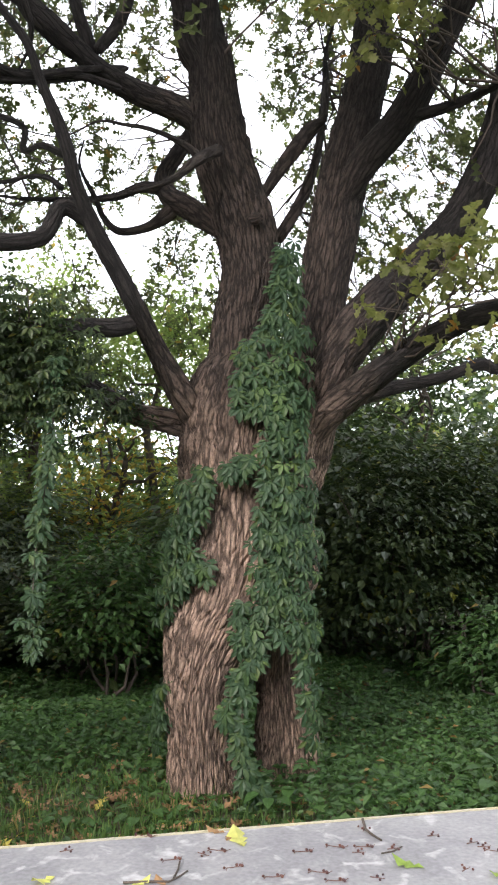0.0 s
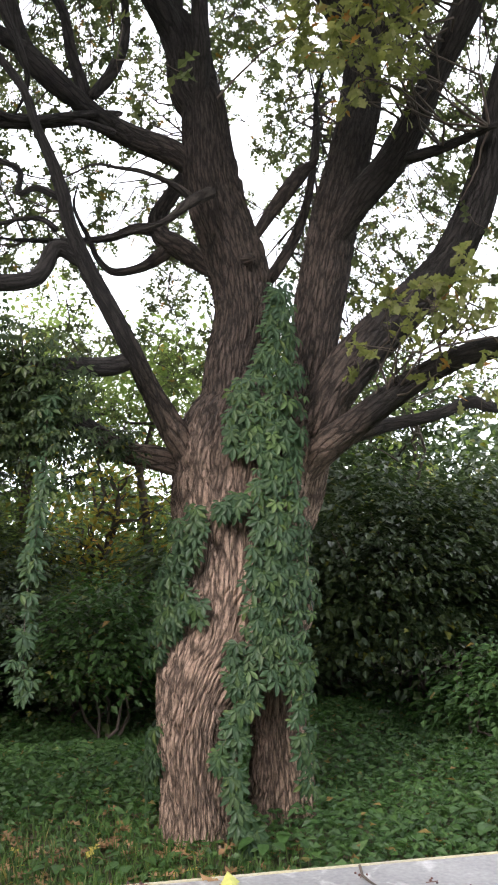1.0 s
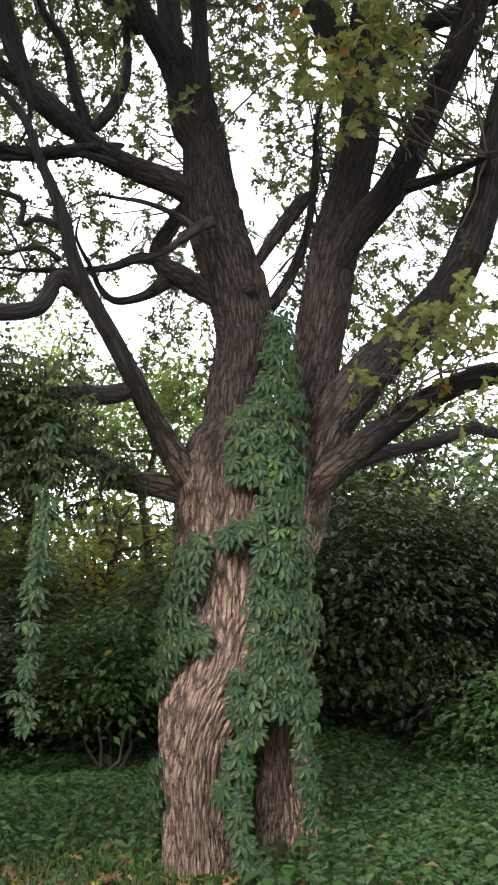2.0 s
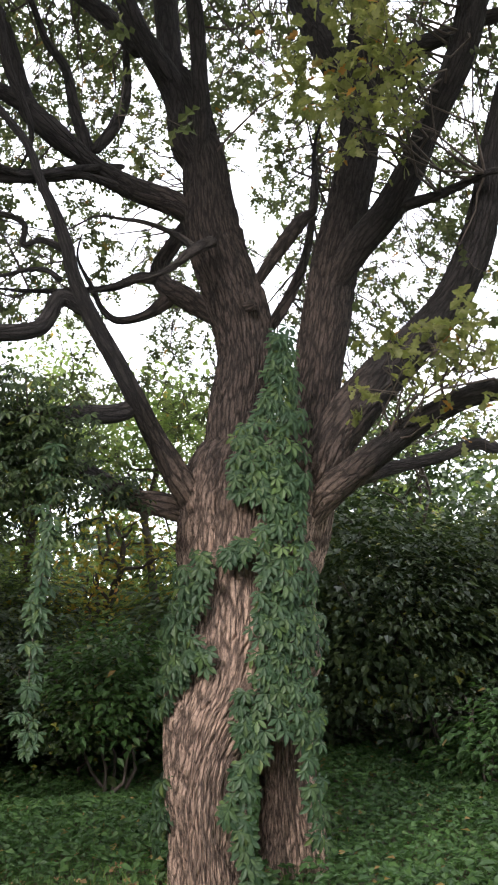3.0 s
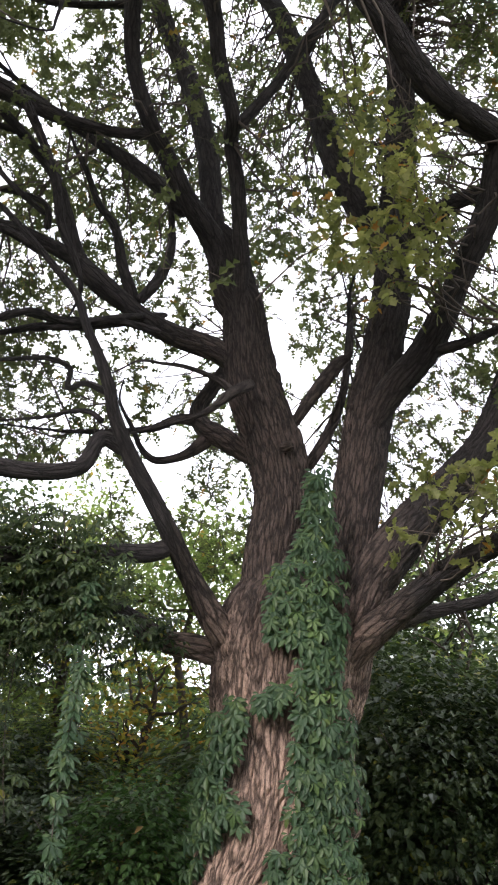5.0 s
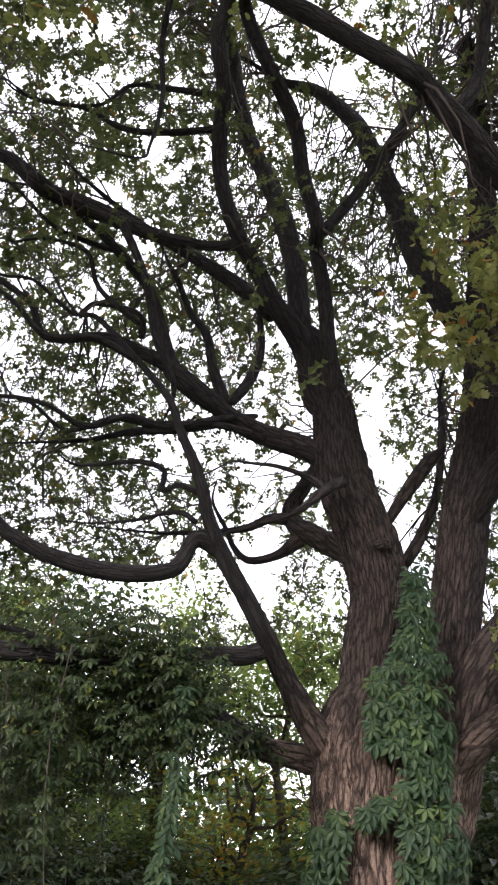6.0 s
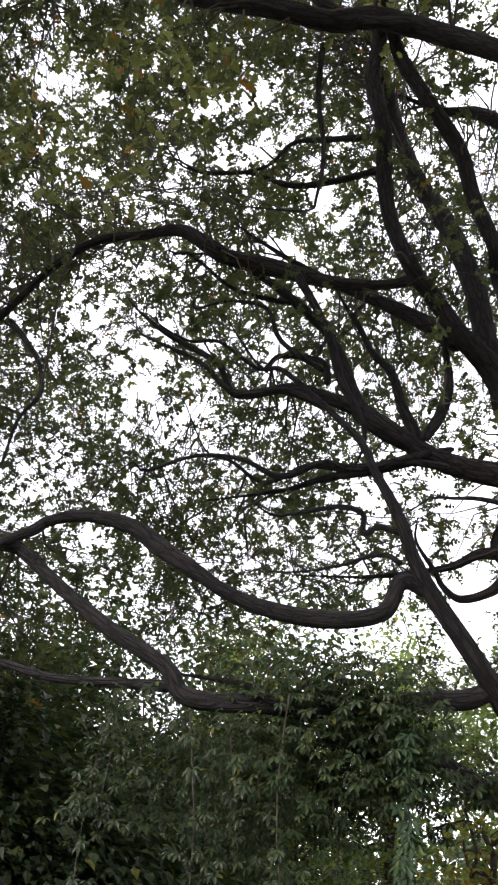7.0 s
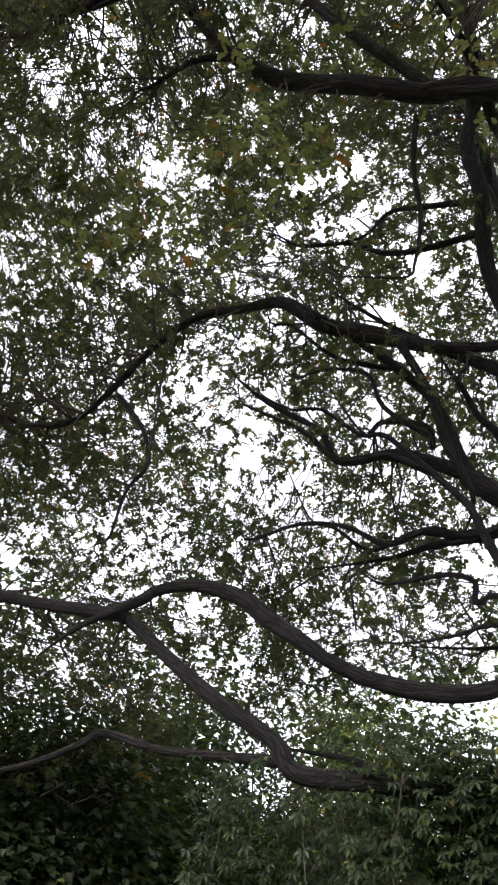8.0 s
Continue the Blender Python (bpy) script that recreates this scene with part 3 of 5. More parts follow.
limb("branch", "long dark limb sweeping outwards", [(-0.90, 4.80, 5.94, 0.051), (-1.15, 4.70, 5.88, 0.046), (-1.52, 4.60, 5.94, 0.067), (-1.95, 4.50, 6.14, 0.085), (-2.28, 4.40, 6.26, 0.081), (-2.35, 4.30, 6.27, 0.084), (-2.65, 4.25, 6.54, 0.064), (-2.99, 4.20, 6.56, 0.046), (-3.36, 4.10, 6.53, 0.042), (-3.68, 4.00, 6.25, 0.037), (-4.00, 3.90, 5.77, 0.033), (-4.22, 3.80, 5.48, 0.027), (-4.67, 3.80, 5.55, 0.023), (-5.18, 3.70, 5.78, 0.020)], limb_m)
limb("branch", "thin hanging branch", [(-3.87, 3.90, 5.69, 0.027), (-3.51, 3.85, 5.23, 0.023), (-3.36, 3.80, 4.86, 0.020), (-3.51, 3.80, 4.66, 0.016), (-3.58, 3.80, 4.31, 0.012)], limb_m)
limb_n1 = limb("limb", "dark upright limb", [(-0.30, 5.30, 4.81, 0.060), (-0.27, 5.20, 5.07, 0.072), (-0.28, 5.12, 5.28, 0.072), (-0.29, 5.00, 5.61, 0.067), (-0.33, 4.85, 5.90, 0.066), (-0.31, 4.70, 5.98, 0.067), (-0.40, 4.60, 6.40, 0.068), (-0.45, 4.50, 6.83, 0.073), (-0.63, 4.35, 7.31, 0.070), (-0.77, 4.20, 7.67, 0.067), (-0.79, 4.00, 7.76, 0.057)])
limb("branch", "slender side limb", [(-0.25, 4.75, 5.97, 0.050), (0.03, 4.80, 6.40, 0.047), (0.28, 4.85, 6.89, 0.049), (0.47, 4.90, 7.26, 0.041), (0.53, 5.00, 7.43, 0.038)], limb_n1)
limb("limb", "brown upright limb", [(-0.33, 5.50, 4.91, 0.065), (-0.46, 5.55, 5.47, 0.095), (-0.53, 5.60, 5.84, 0.107), (-0.59, 5.70, 6.52, 0.114), (-0.77, 5.80, 7.37, 0.111), (-1.03, 5.80, 8.14, 0.095), (-1.16, 5.80, 8.88, 0.081), (-1.21, 5.70, 9.37, 0.065)])
limb("limb", "brown slanting limb", [(-0.72, 5.30, 5.64, 0.076), (-0.96, 5.35, 5.95, 0.083), (-1.32, 5.40, 6.30, 0.067), (-1.68, 5.40, 6.59, 0.049), (-2.03, 5.30, 6.86, 0.035)])
limb_o = limb("limb", "lighter brown slanting limb", [(0.95, 5.90, 5.40, 0.093), (0.75, 5.98, 6.00, 0.151), (0.52, 6.10, 6.69, 0.144), (0.37, 6.20, 7.46, 0.136), (0.18, 6.20, 8.13, 0.130), (-0.01, 6.20, 8.69, 0.110), (-0.36, 6.20, 9.17, 0.083), (-0.75, 6.20, 9.40, 0.054)])
limb("branch", "short limb", [(0.23, 6.20, 7.98, 0.073), (0.47, 6.20, 8.49, 0.063), (0.61, 6.20, 8.88, 0.053)], limb_o)
limb_p = limb("limb", "dark overhanging limb", [(1.50, 4.55, 5.60, 0.098), (1.18, 4.30, 5.60, 0.107), (0.92, 4.10, 5.69, 0.109), (0.70, 3.90, 5.91, 0.103), (0.48, 3.75, 6.13, 0.092), (0.27, 3.60, 6.24, 0.080), (-0.68, 3.45, 7.04, 0.088), (-1.01, 3.25, 6.94, 0.086), (-1.38, 3.05, 7.01, 0.083), (-2.02, 3.00, 7.47, 0.080), (-2.38, 2.80, 7.76, 0.070), (-2.60, 2.65, 8.13, 0.063), (-2.90, 2.55, 8.70, 0.057), (-3.32, 2.40, 9.62, 0.047)])
limb("branch", "dark side limb", [(0.66, 3.85, 6.06, 0.054), (0.81, 3.90, 6.36, 0.052), (0.91, 3.90, 6.84, 0.050)], limb_p)
limb("branch", "dark overhead limb", [(-0.57, 3.40, 6.88, 0.049), (-0.93, 3.30, 7.00, 0.046), (-1.21, 3.20, 7.37, 0.052), (-1.62, 3.00, 7.95, 0.051), (-1.83, 2.90, 8.34, 0.049)], limb_p)
limb("branch", "thin side branch", [(-2.44, 2.80, 7.79, 0.039), (-2.69, 2.70, 7.77, 0.031), (-2.95, 2.60, 7.50, 0.017)], limb_p)
limb("branch", "dark overhead limb", [(-5.69, 2.20, 10.38, 0.073), (-5.10, 2.25, 10.00, 0.075), (-4.03, 2.30, 9.03, 0.077), (-3.43, 2.35, 8.79, 0.054), (-3.05, 2.50, 9.14, 0.050)], limb_p)
limb("limb", "dark slanting limb", [(0.98, 5.92, 5.63, 0.068), (1.19, 5.88, 5.80, 0.091), (1.39, 5.80, 5.97, 0.095), (1.60, 5.70, 6.00, 0.080), (1.89, 5.60, 6.07, 0.066)])
limb("branch", "dark side limb", [(1.08, 5.10, 4.30, 0.049), (1.28, 5.00, 4.32, 0.041), (1.48, 4.90, 4.37, 0.033), (1.60, 4.80, 4.37, 0.025)], limb_b2)
limb("branch", "branch with pale broken end", [(-0.96, 5.36, 4.71, 0.042), (-1.12, 5.25, 4.66, 0.045), (-1.38, 5.10, 4.55, 0.040), (-1.67, 5.00, 4.50, 0.036)], limb_i)
limb("branch", "crooked dark side branch", [(-1.08, 4.62, 3.83, 0.029), (-1.20, 4.60, 3.88, 0.026), (-1.31, 4.60, 3.85, 0.024), (-1.30, 4.58, 3.97, 0.024), (-1.40, 4.50, 4.00, 0.022), (-1.53, 4.50, 4.01, 0.019)], limb_f)
limb("branch", "thin dark branch", [(-1.10, 4.66, 3.65, 0.023), (-1.18, 4.65, 3.71, 0.020), (-1.30, 4.60, 3.69, 0.016), (-1.43, 4.60, 3.66, 0.015)], limb_f)
limb("branch", "thin dark branch", [(-0.86, 5.40, 4.79, 0.029), (-1.09, 5.10, 4.61, 0.036), (-1.40, 4.90, 4.47, 0.031), (-1.65, 4.80, 4.51, 0.031), (-1.91, 4.70, 4.40, 0.027), (-2.17, 4.60, 4.53, 0.020), (-2.47, 4.50, 4.56, 0.018), (-2.81, 4.40, 4.45, 0.012)], limb_i)
limb("branch", "thin dark branch", [(-0.87, 5.20, 4.54, 0.041), (-1.10, 5.10, 4.57, 0.032), (-1.53, 5.00, 4.55, 0.030), (-1.79, 4.90, 4.56, 0.026), (-2.07, 4.80, 4.43, 0.020), (-2.30, 4.70, 4.59, 0.016)], limb_i)
limb("limb", "round sawn-off branch stump", [(-0.02, 5.55, 3.76, 0.039), (0.02, 5.40, 3.73, 0.049), (0.05, 5.33, 3.71, 0.045), (0.06, 5.32, 3.71, 0.022)])
limb("branch", "thin hanging branch", [(-1.22, 3.60, 7.26, 0.029), (-1.27, 3.65, 6.79, 0.026), (-1.25, 3.70, 6.30, 0.021), (-1.30, 3.70, 5.88, 0.015)], limb_p)
limb("branch", "thin crooked branch", [(-1.76, 4.50, 6.05, 0.043), (-1.54, 4.60, 5.51, 0.037), (-1.47, 4.70, 5.11, 0.040)], limb_m)
limb("branch", "thin crooked branch", [(-1.61, 4.70, 4.91, 0.031), (-1.85, 4.60, 5.03, 0.036), (-2.20, 4.50, 5.03, 0.030), (-2.44, 4.40, 5.28, 0.021), (-2.73, 4.30, 5.46, 0.017)], limb_i)
limb("branch", "thin crooked branch", [(-1.89, 4.90, 6.07, 0.031), (-2.14, 4.80, 6.12, 0.027), (-2.40, 4.70, 6.24, 0.022), (-2.74, 4.60, 6.61, 0.018)], limb_i)
limb("branch", "thin crooked branch", [(-1.67, 5.00, 5.31, 0.034), (-1.69, 4.95, 5.48, 0.026), (-2.02, 4.90, 5.58, 0.026), (-2.15, 4.80, 5.42, 0.019), (-2.46, 4.70, 5.69, 0.017), (-2.68, 4.60, 5.69, 0.015)], limb_i)
limb("branch", "thin crooked branch", [(-1.13, 4.50, 7.26, 0.036), (-1.51, 4.50, 7.39, 0.030), (-1.80, 4.50, 7.47, 0.023), (-2.02, 4.40, 7.16, 0.018), (-2.51, 4.30, 7.19, 0.016)], limb_m)
limb("branch", "thin crooked branch", [(-1.09, 4.60, 6.97, 0.036), (-1.46, 4.60, 6.99, 0.034), (-1.80, 4.50, 6.97, 0.029), (-2.12, 4.40, 7.14, 0.023), (-2.46, 4.30, 7.18, 0.018)], limb_m)
limb("branch", "thin crooked branch", [(-1.65, 4.80, 5.30, 0.025), (-1.93, 4.70, 5.56, 0.024), (-2.03, 4.60, 5.84, 0.020), (-2.33, 4.50, 5.91, 0.015)], limb_i)

# ---- twigs and leaves of the oak ----
def tubes_thin(segs, sides=3):
    """Thin tapering twigs, each a short run of points with radii, joined in one mesh's arrays."""
    V, Fc, base = [], [], 0
    for pts in segs:
        c = np.array(pts)
        d = np.gradient(c[:, :3], axis=0)
        d /= np.linalg.norm(d, axis=1)[:, None] + 1e-9
        s = np.cross(d, (0.31, 0.52, 0.8))
        s /= np.linalg.norm(s, axis=1)[:, None] + 1e-9
        f = np.cross(d, s)
        a = np.arange(sides) * 2 * np.pi / sides
        ring = c[:, None, :3] + c[:, 3][:, None, None] * (np.cos(a)[None, :, None] * s[:, None] + np.sin(a)[None, :, None] * f[:, None])
        V.append(ring.reshape(-1, 3))
        m = len(c)
        i, j = np.meshgrid(np.arange(m - 1), np.arange(sides), indexing="ij")
        k = (j + 1) % sides
        Fc.append(base + np.stack([i * sides + j, i * sides + k, (i + 1) * sides + k, (i + 1) * sides + j], -1).reshape(-1, 4))
        base += m * sides
    return np.vstack(V), np.vstack(Fc)


def wander(a, b, r0, r1, n=5, bend=0.12):
    """Points of a crooked twig from a to b."""
    t = np.linspace(0, 1, n)[:, None]
    p = a + (b - a) * t
    L = np.linalg.norm(b - a)
    p[1:-1] += RNG.normal(size=(n - 2, 3)) * bend * L
    return np.hstack([p, r0 + (r1 - r0) * t])


def clumpy(p, scale, seed):
    return soft_noise(p * scale, seed) * 1.3


# openings in the crown where the sky shows: (from, to, radius at the far end)
OPENINGS = [
    ((-1.08, 2.37, 4.78), (-2.56, 5.64, 8.96), 0.26),
    ((-0.90, 2.59, 4.66), (-2.15, 6.14, 8.67), 0.29),
    ((-1.14, 2.70, 4.48), (-2.71, 6.40, 8.22), 0.25),
    ((-0.76, 2.43, 4.83), (-1.80, 5.78, 9.07), 0.23),
    ((-1.00, 2.88, 4.34), (-2.38, 6.83, 7.90), 0.23),
    ((-1.24, 2.95, 4.15), (-2.94, 7.00, 7.46), 0.23),
    ((-0.64, 2.66, 4.67), (-1.53, 6.31, 8.68), 0.18),
    ((-0.94, 3.47, 3.50), (-2.23, 8.25, 5.90), 0.23),
    ((-0.60, 3.52, 3.55), (-1.43, 8.37, 6.02), 0.21),
    ((-0.74, 3.61, 3.30), (-1.76, 8.58, 5.43), 0.23),
    ((-1.01, 3.58, 3.21), (-2.40, 8.51, 5.22), 0.21),
    ((0.05, 3.50, 3.69), (0.11, 8.31, 6.36), 0.36),
    ((-0.50, 3.74, 3.08), (-1.19, 8.88, 4.92), 0.36),
    ((-0.56, 3.78, 2.95), (-1.32, 8.97, 4.60), 0.32),
    ((-0.83, 3.72, 2.95), (-1.98, 8.85, 4.59), 0.29),
    ((-0.98, 3.70, 2.91), (-2.33, 8.79, 4.51), 0.26),
    ((0.13, 3.70, 3.26), (0.30, 8.79, 5.33), 0.16),
    ((0.64, 3.43, 3.70), (1.53, 8.15, 6.39), 0.19),
    ((1.08, 3.61, 3.09), (2.58, 8.57, 4.93), 0.16),
    ((-0.02, 3.53, 3.64), (-0.04, 8.38, 6.23), 0.36),
    ((0.05, 3.61, 3.46), (0.13, 8.58, 5.82), 0.29),
    ((-1.87, 2.80, 3.91), (-4.44, 6.65, 6.88), 0.24),
    ((-2.03, 2.77, 3.80), (-4.81, 6.58, 6.62), 0.16),
    ((-1.70, 2.96, 3.84), (-4.04, 7.02, 6.71), 0.18),
    ((-1.84, 2.83, 3.90), (-4.36, 6.72, 6.85), 0.2),
    ((-1.63, 2.97, 3.87), (-3.88, 7.06, 6.78), 0.2),
    ((-2.07, 1.20, 4.96), (-4.91, 2.85, 9.37), 0.27),
    ((-1.83, 1.17, 5.11), (-4.34, 2.78, 9.73), 0.29),
    ((-1.41, 2.26, 4.73), (-3.36, 5.37, 8.83), 0.18),
    ((-1.31, 2.14, 4.87), (-3.10, 5.07, 9.16), 0.22),
    ((-1.11, 2.19, 4.91), (-2.63, 5.21, 9.25), 0.18),
    ((-0.53, 3.71, 3.15), (-1.25, 8.81, 5.08), 0.26),
    ((-0.62, 3.77, 2.93), (-1.46, 8.96, 4.54), 0.39),
    ((-0.88, 3.73, 2.89), (-2.09, 8.86, 4.46), 0.23),
    ((-0.49, 3.71, 3.17), (-1.17, 8.81, 5.11), 0.26),
    ((-1.08, 3.67, 2.92), (-2.56, 8.72, 4.52), 0.23),
    ((-2.03, 3.33, 2.65), (-4.82, 7.90, 3.89), 0.29),
    ((-2.15, 3.00, 3.29), (-5.12, 7.12, 5.40), 0.19),
    ((-2.12, 3.27, 2.66), (-5.03, 7.76, 3.91), 0.26),
    ((-0.03, 3.39, 3.87), (-0.07, 8.06, 6.79), 0.19),
    ((-1.01, 2.20, 4.93), (-2.39, 5.23, 9.31), 0.19),
    ((-1.29, 2.15, 4.86), (-3.07, 5.11, 9.14), 0.17),
    ((-1.26, 2.16, 4.87), (-3.00, 5.12, 9.17), 0.23),
]


def open_to_sky(p, wide=1.0):
    hit = np.zeros(len(p), bool)
    ragged = np.clip(0.85 + 1.1 * clumpy(p, 1.3, 2) + RNG.normal(size=len(p)) * 0.12, 0.2, 1.5)
    for a, b, r in OPENINGS:
        a, b = np.array(a), np.array(b)
        ab = b - a
        t = np.clip(((p - a) @ ab) / ab.dot(ab), 0, 1.6)
        d = np.linalg.norm(p - (a + t[:, None] * ab), axis=1)
        hit |= d < r * (0.35 + 0.65 * t) * ragged * wide
    return hit


SKEL = np.vstack([spline(r[len(r) // 3:], 0.12)[:, :4] for r in WOOD_RUNS])


def spray_centres(count, low, high, want):
    """Spray centres in a box, kept where want(points) is above chance, clumped and clear of the openings."""
    p = RNG.uniform(low, high, (count, 3))
    p = p[RNG.uniform(size=count) < want(p)]
    p = p[clumpy(p, 0.75, 4) + 0.6 * clumpy(p, 1.9, 9) > -0.2]
    return p[~open_to_sky(p, 0.75)]


def crown_density(p):
    x, y, z = p.T
    r = np.sqrt(((x + 1.2) / 8.5) ** 2 + ((y - 4.2) / 6.3) ** 2 + ((z - 4.0) / 8.5) ** 2)
    shell = np.clip((r - 0.42) / 0.25, 0.36, 1) * (r < 1) * np.where(x < -4.5, 0.75, 1.0)
    # unseen crown over and behind the viewer is thickened to shade the limbs
    shell = shell * np.where(y > 6.5, 0.6, 1.0) * np.where((x < -0.42 * np.abs(y) - 0.3) & (z < 7.0), 1.0, 0.85) * np.where(x > 3.5, 0.55, 1.0) * np.where((y < 0.6) & (z > 6.5), 1.9, 1.0)
    low = 1 / (1 + np.exp(-(z - 3.9 - 0.12 * np.maximum(x, 0) + 0.3 * np.clip(-x - 2.5, 0, 4)) * 2.5))
    near = np.clip((np.linalg.norm(p - (0, 0, 1.75), axis=1) - 5.6) / 1.6, 0.03, 1)
    stems = np.clip((np.hypot(x, y - 5.6) - 0.5) / 1.0, 0.1, 1)
    return shell * low * near * stems * (z > 6.2 - 1.2 * y)


def foliage(centres, reach, per, leaf, name, label, parent_fn, template, material, sag=0.25, connect=True, spread=0.75):
    """Sprays: a crooked twig from the nearest wood to each centre, side twigs, and leaves round them."""
    segs, P, N, T = [], [], [], []
    for c in centres:
        if connect:
            d = np.linalg.norm(SKEL[:, :3] - c, axis=1)
            near = SKEL[np.argsort(d)[RNG.integers(0, 14)]]
            way = c - near[:3]
            L = np.linalg.norm(way)
            a = near[:3] if L < 1.7 else c - way / L * 1.1
            segs.append(wander(a, c, min(0.012, near[3] * 0.5 + 0.004) if L < 1.7 else 0.007, 0.003, 5, 0.07))
        else:
            a = c - rand_dirs(1)[0] * 0.3
        axis = (c - a) / (np.linalg.norm(c - a) + 1e-9)
        for _ in range(3):
            e = c + (axis * 0.4 + rand_dirs(1)[0] * spread) * reach
            segs.append(wander(c, e, 0.003, 0.0014, 3, 0.1))
            m = per // 3
            t = np.where(RNG.uniform(size=(m, 1)) < 0.6, 1.0, RNG.uniform(0.25, 1.0, (m, 1)))
            q = c + (e - c) * t + RNG.normal(size=(m, 3)) * reach * 0.06
            P.append(q)
            out = (e - c) / (np.linalg.norm(e - c) + 1e-9)
            T.append(out * 0.45 + rand_dirs(m) * 0.95 - (0, 0, sag))
            N.append(rand_dirs(m) * 0.75 + (0, 0, 0.75))
    P, N, T = np.vstack(P), np.vstack(N), np.vstack(T)
    keep = ~open_to_sky(P, 0.75) if connect else np.ones(len(P), bool)
    P, N, T = P[keep], N[keep], T[keep]
    S = leaf * RNG.uniform(0.65, 1.2, len(P))
    if connect:
        mids = np.array([np.array(q)[-1, :3] for q in segs] + [np.array(q)[len(q) // 2, :3] for q in segs])
        gone = open_to_sky(mids, 1.35).reshape(2, -1).any(0)
        segs = [q for q, g in zip(segs, gone) if not g]
    V, Fc = tubes_thin(segs)
    tw = parent_fn("fine_branching", fast_mesh("fine_branching", V, Fc, TWIG, True), "thin dark twigs")
    lv = parent_fn("crown", leaf_cloud("crown", P, N, T, S, template, material), label)
    tagged(tw, kind="stuff"), tagged(lv, kind="stuff")
    return len(P)


crown = spray_centres(64000, (-9.5, -3.5, 3.2), (7.5, 12.0, 12.5), crown_density)
foliage(crown, 0.36, 24, 0.098, "crown", "green lobed oak leaves, a few turning yellow", oak_part, OAK_SMALL, OAK_LEAF)

# nearer sprays hanging from the overhead limbs, larger in view and yellow-green
hanging = np.array([(0.66, 4.30, 5.49), (0.83, 4.40, 5.28), (0.68, 4.40, 4.96), (0.87, 4.50, 4.99), (0.65, 4.50, 4.76), (0.81, 4.50, 4.64), (0.68, 4.60, 4.51), (0.40, 4.80, 5.01), (0.34, 5.00, 5.37), (0.49, 4.40, 5.50), (0.99, 4.60, 3.13), (1.15, 4.50, 3.04), (1.28, 4.40, 2.94), (1.25, 4.50, 3.13), (0.94, 4.70, 2.96), (0.74, 4.30, 5.17), (0.84, 4.20, 5.26)])
foliage(np.repeat(hanging, 4, 0) + RNG.normal(size=(4 * len(hanging), 3)) * 0.12, 0.2, 18, 0.088, "crown", "yellow-green lobed oak leaves", oak_part, OAK, YOUNG_OAK_LEAF)
overhead = np.array([(-2.21, 2.90, 6.98), (-2.04, 2.90, 6.54), (-2.18, 2.80, 6.39), (-2.59, 2.90, 5.92), (-2.34, 3.00, 5.96), (-2.86, 2.90, 5.89), (-1.38, 3.00, 7.64), (-0.98, 3.30, 7.78), (-1.00, 3.30, 7.21), (-0.68, 3.40, 7.69), (-0.66, 3.50, 7.25), (-1.47, 3.30, 6.62), (-4.71, 2.30, 9.18), (-2.82, 2.90, 6.06), (-2.52, 3.00, 5.93), (-2.19, 2.90, 6.90), (-1.91, 2.90, 6.63), (0.32, 3.90, 6.92), (0.87, 4.00, 6.61)])
foliage(np.repeat(overhead, 2, 0) + RNG.normal(size=(2 * len(overhead), 3)) * 0.2, 0.36, 18, 0.1, "crown", "green lobed oak leaves, a few turning yellow", oak_part, OAK, YOUNG_OAK_LEAF)
inner = np.array([(-0.02, 7.20, 7.69), (0.24, 7.40, 7.23), (0.50, 7.00, 6.11), (0.48, 7.50, 7.75), (-0.26, 7.20, 8.26), (0.77, 7.40, 8.63), (0.80, 6.80, 5.84), (-0.60, 7.40, 8.71), (1.40, 6.60, 5.82), (1.52, 6.80, 6.72), (0.77, 7.00, 8.91), (1.11, 7.20, 8.17), (0.19, 7.00, 9.35), (0.30, 7.20, 8.06), (-0.03, 7.00, 6.91), (-0.46, 7.00, 9.08), (-0.90, 7.20, 8.68), (-0.21, 7.20, 7.70), (0.39, 7.00, 5.48), (0.45, 7.20, 5.21), (0.48, 6.80, 5.87), (1.79, 7.50, 4.81), (1.36, 7.50, 4.54), (-0.73, 6.80, 9.62), (-0.94, 7.00, 8.38), (-1.88, 6.80, 7.40), (-1.48, 7.00, 6.84), (-2.10, 6.80, 6.04), (-2.33, 6.60, 5.11), (-1.90, 6.80, 5.25), (-2.50, 6.20, 4.42), (-1.24, 7.20, 7.51), (-2.32, 6.60, 8.51), (-1.96, 6.40, 9.73), (-2.65, 6.00, 9.49), (-0.94, 7.00, 9.17), (-2.56, 6.60, 5.76), (-2.07, 6.60, 5.41), (-2.47, 6.20, 4.39), (-2.79, 6.00, 4.61)])
inner = np.repeat(inner, 3, 0) + RNG.normal(size=(3 * len(inner), 3)) * 0.28
foliage(inner, 0.36, 24, 0.095, "crown", "green lobed oak leaves, a few turning yellow", oak_part, OAK_SMALL, OAK_LEAF)


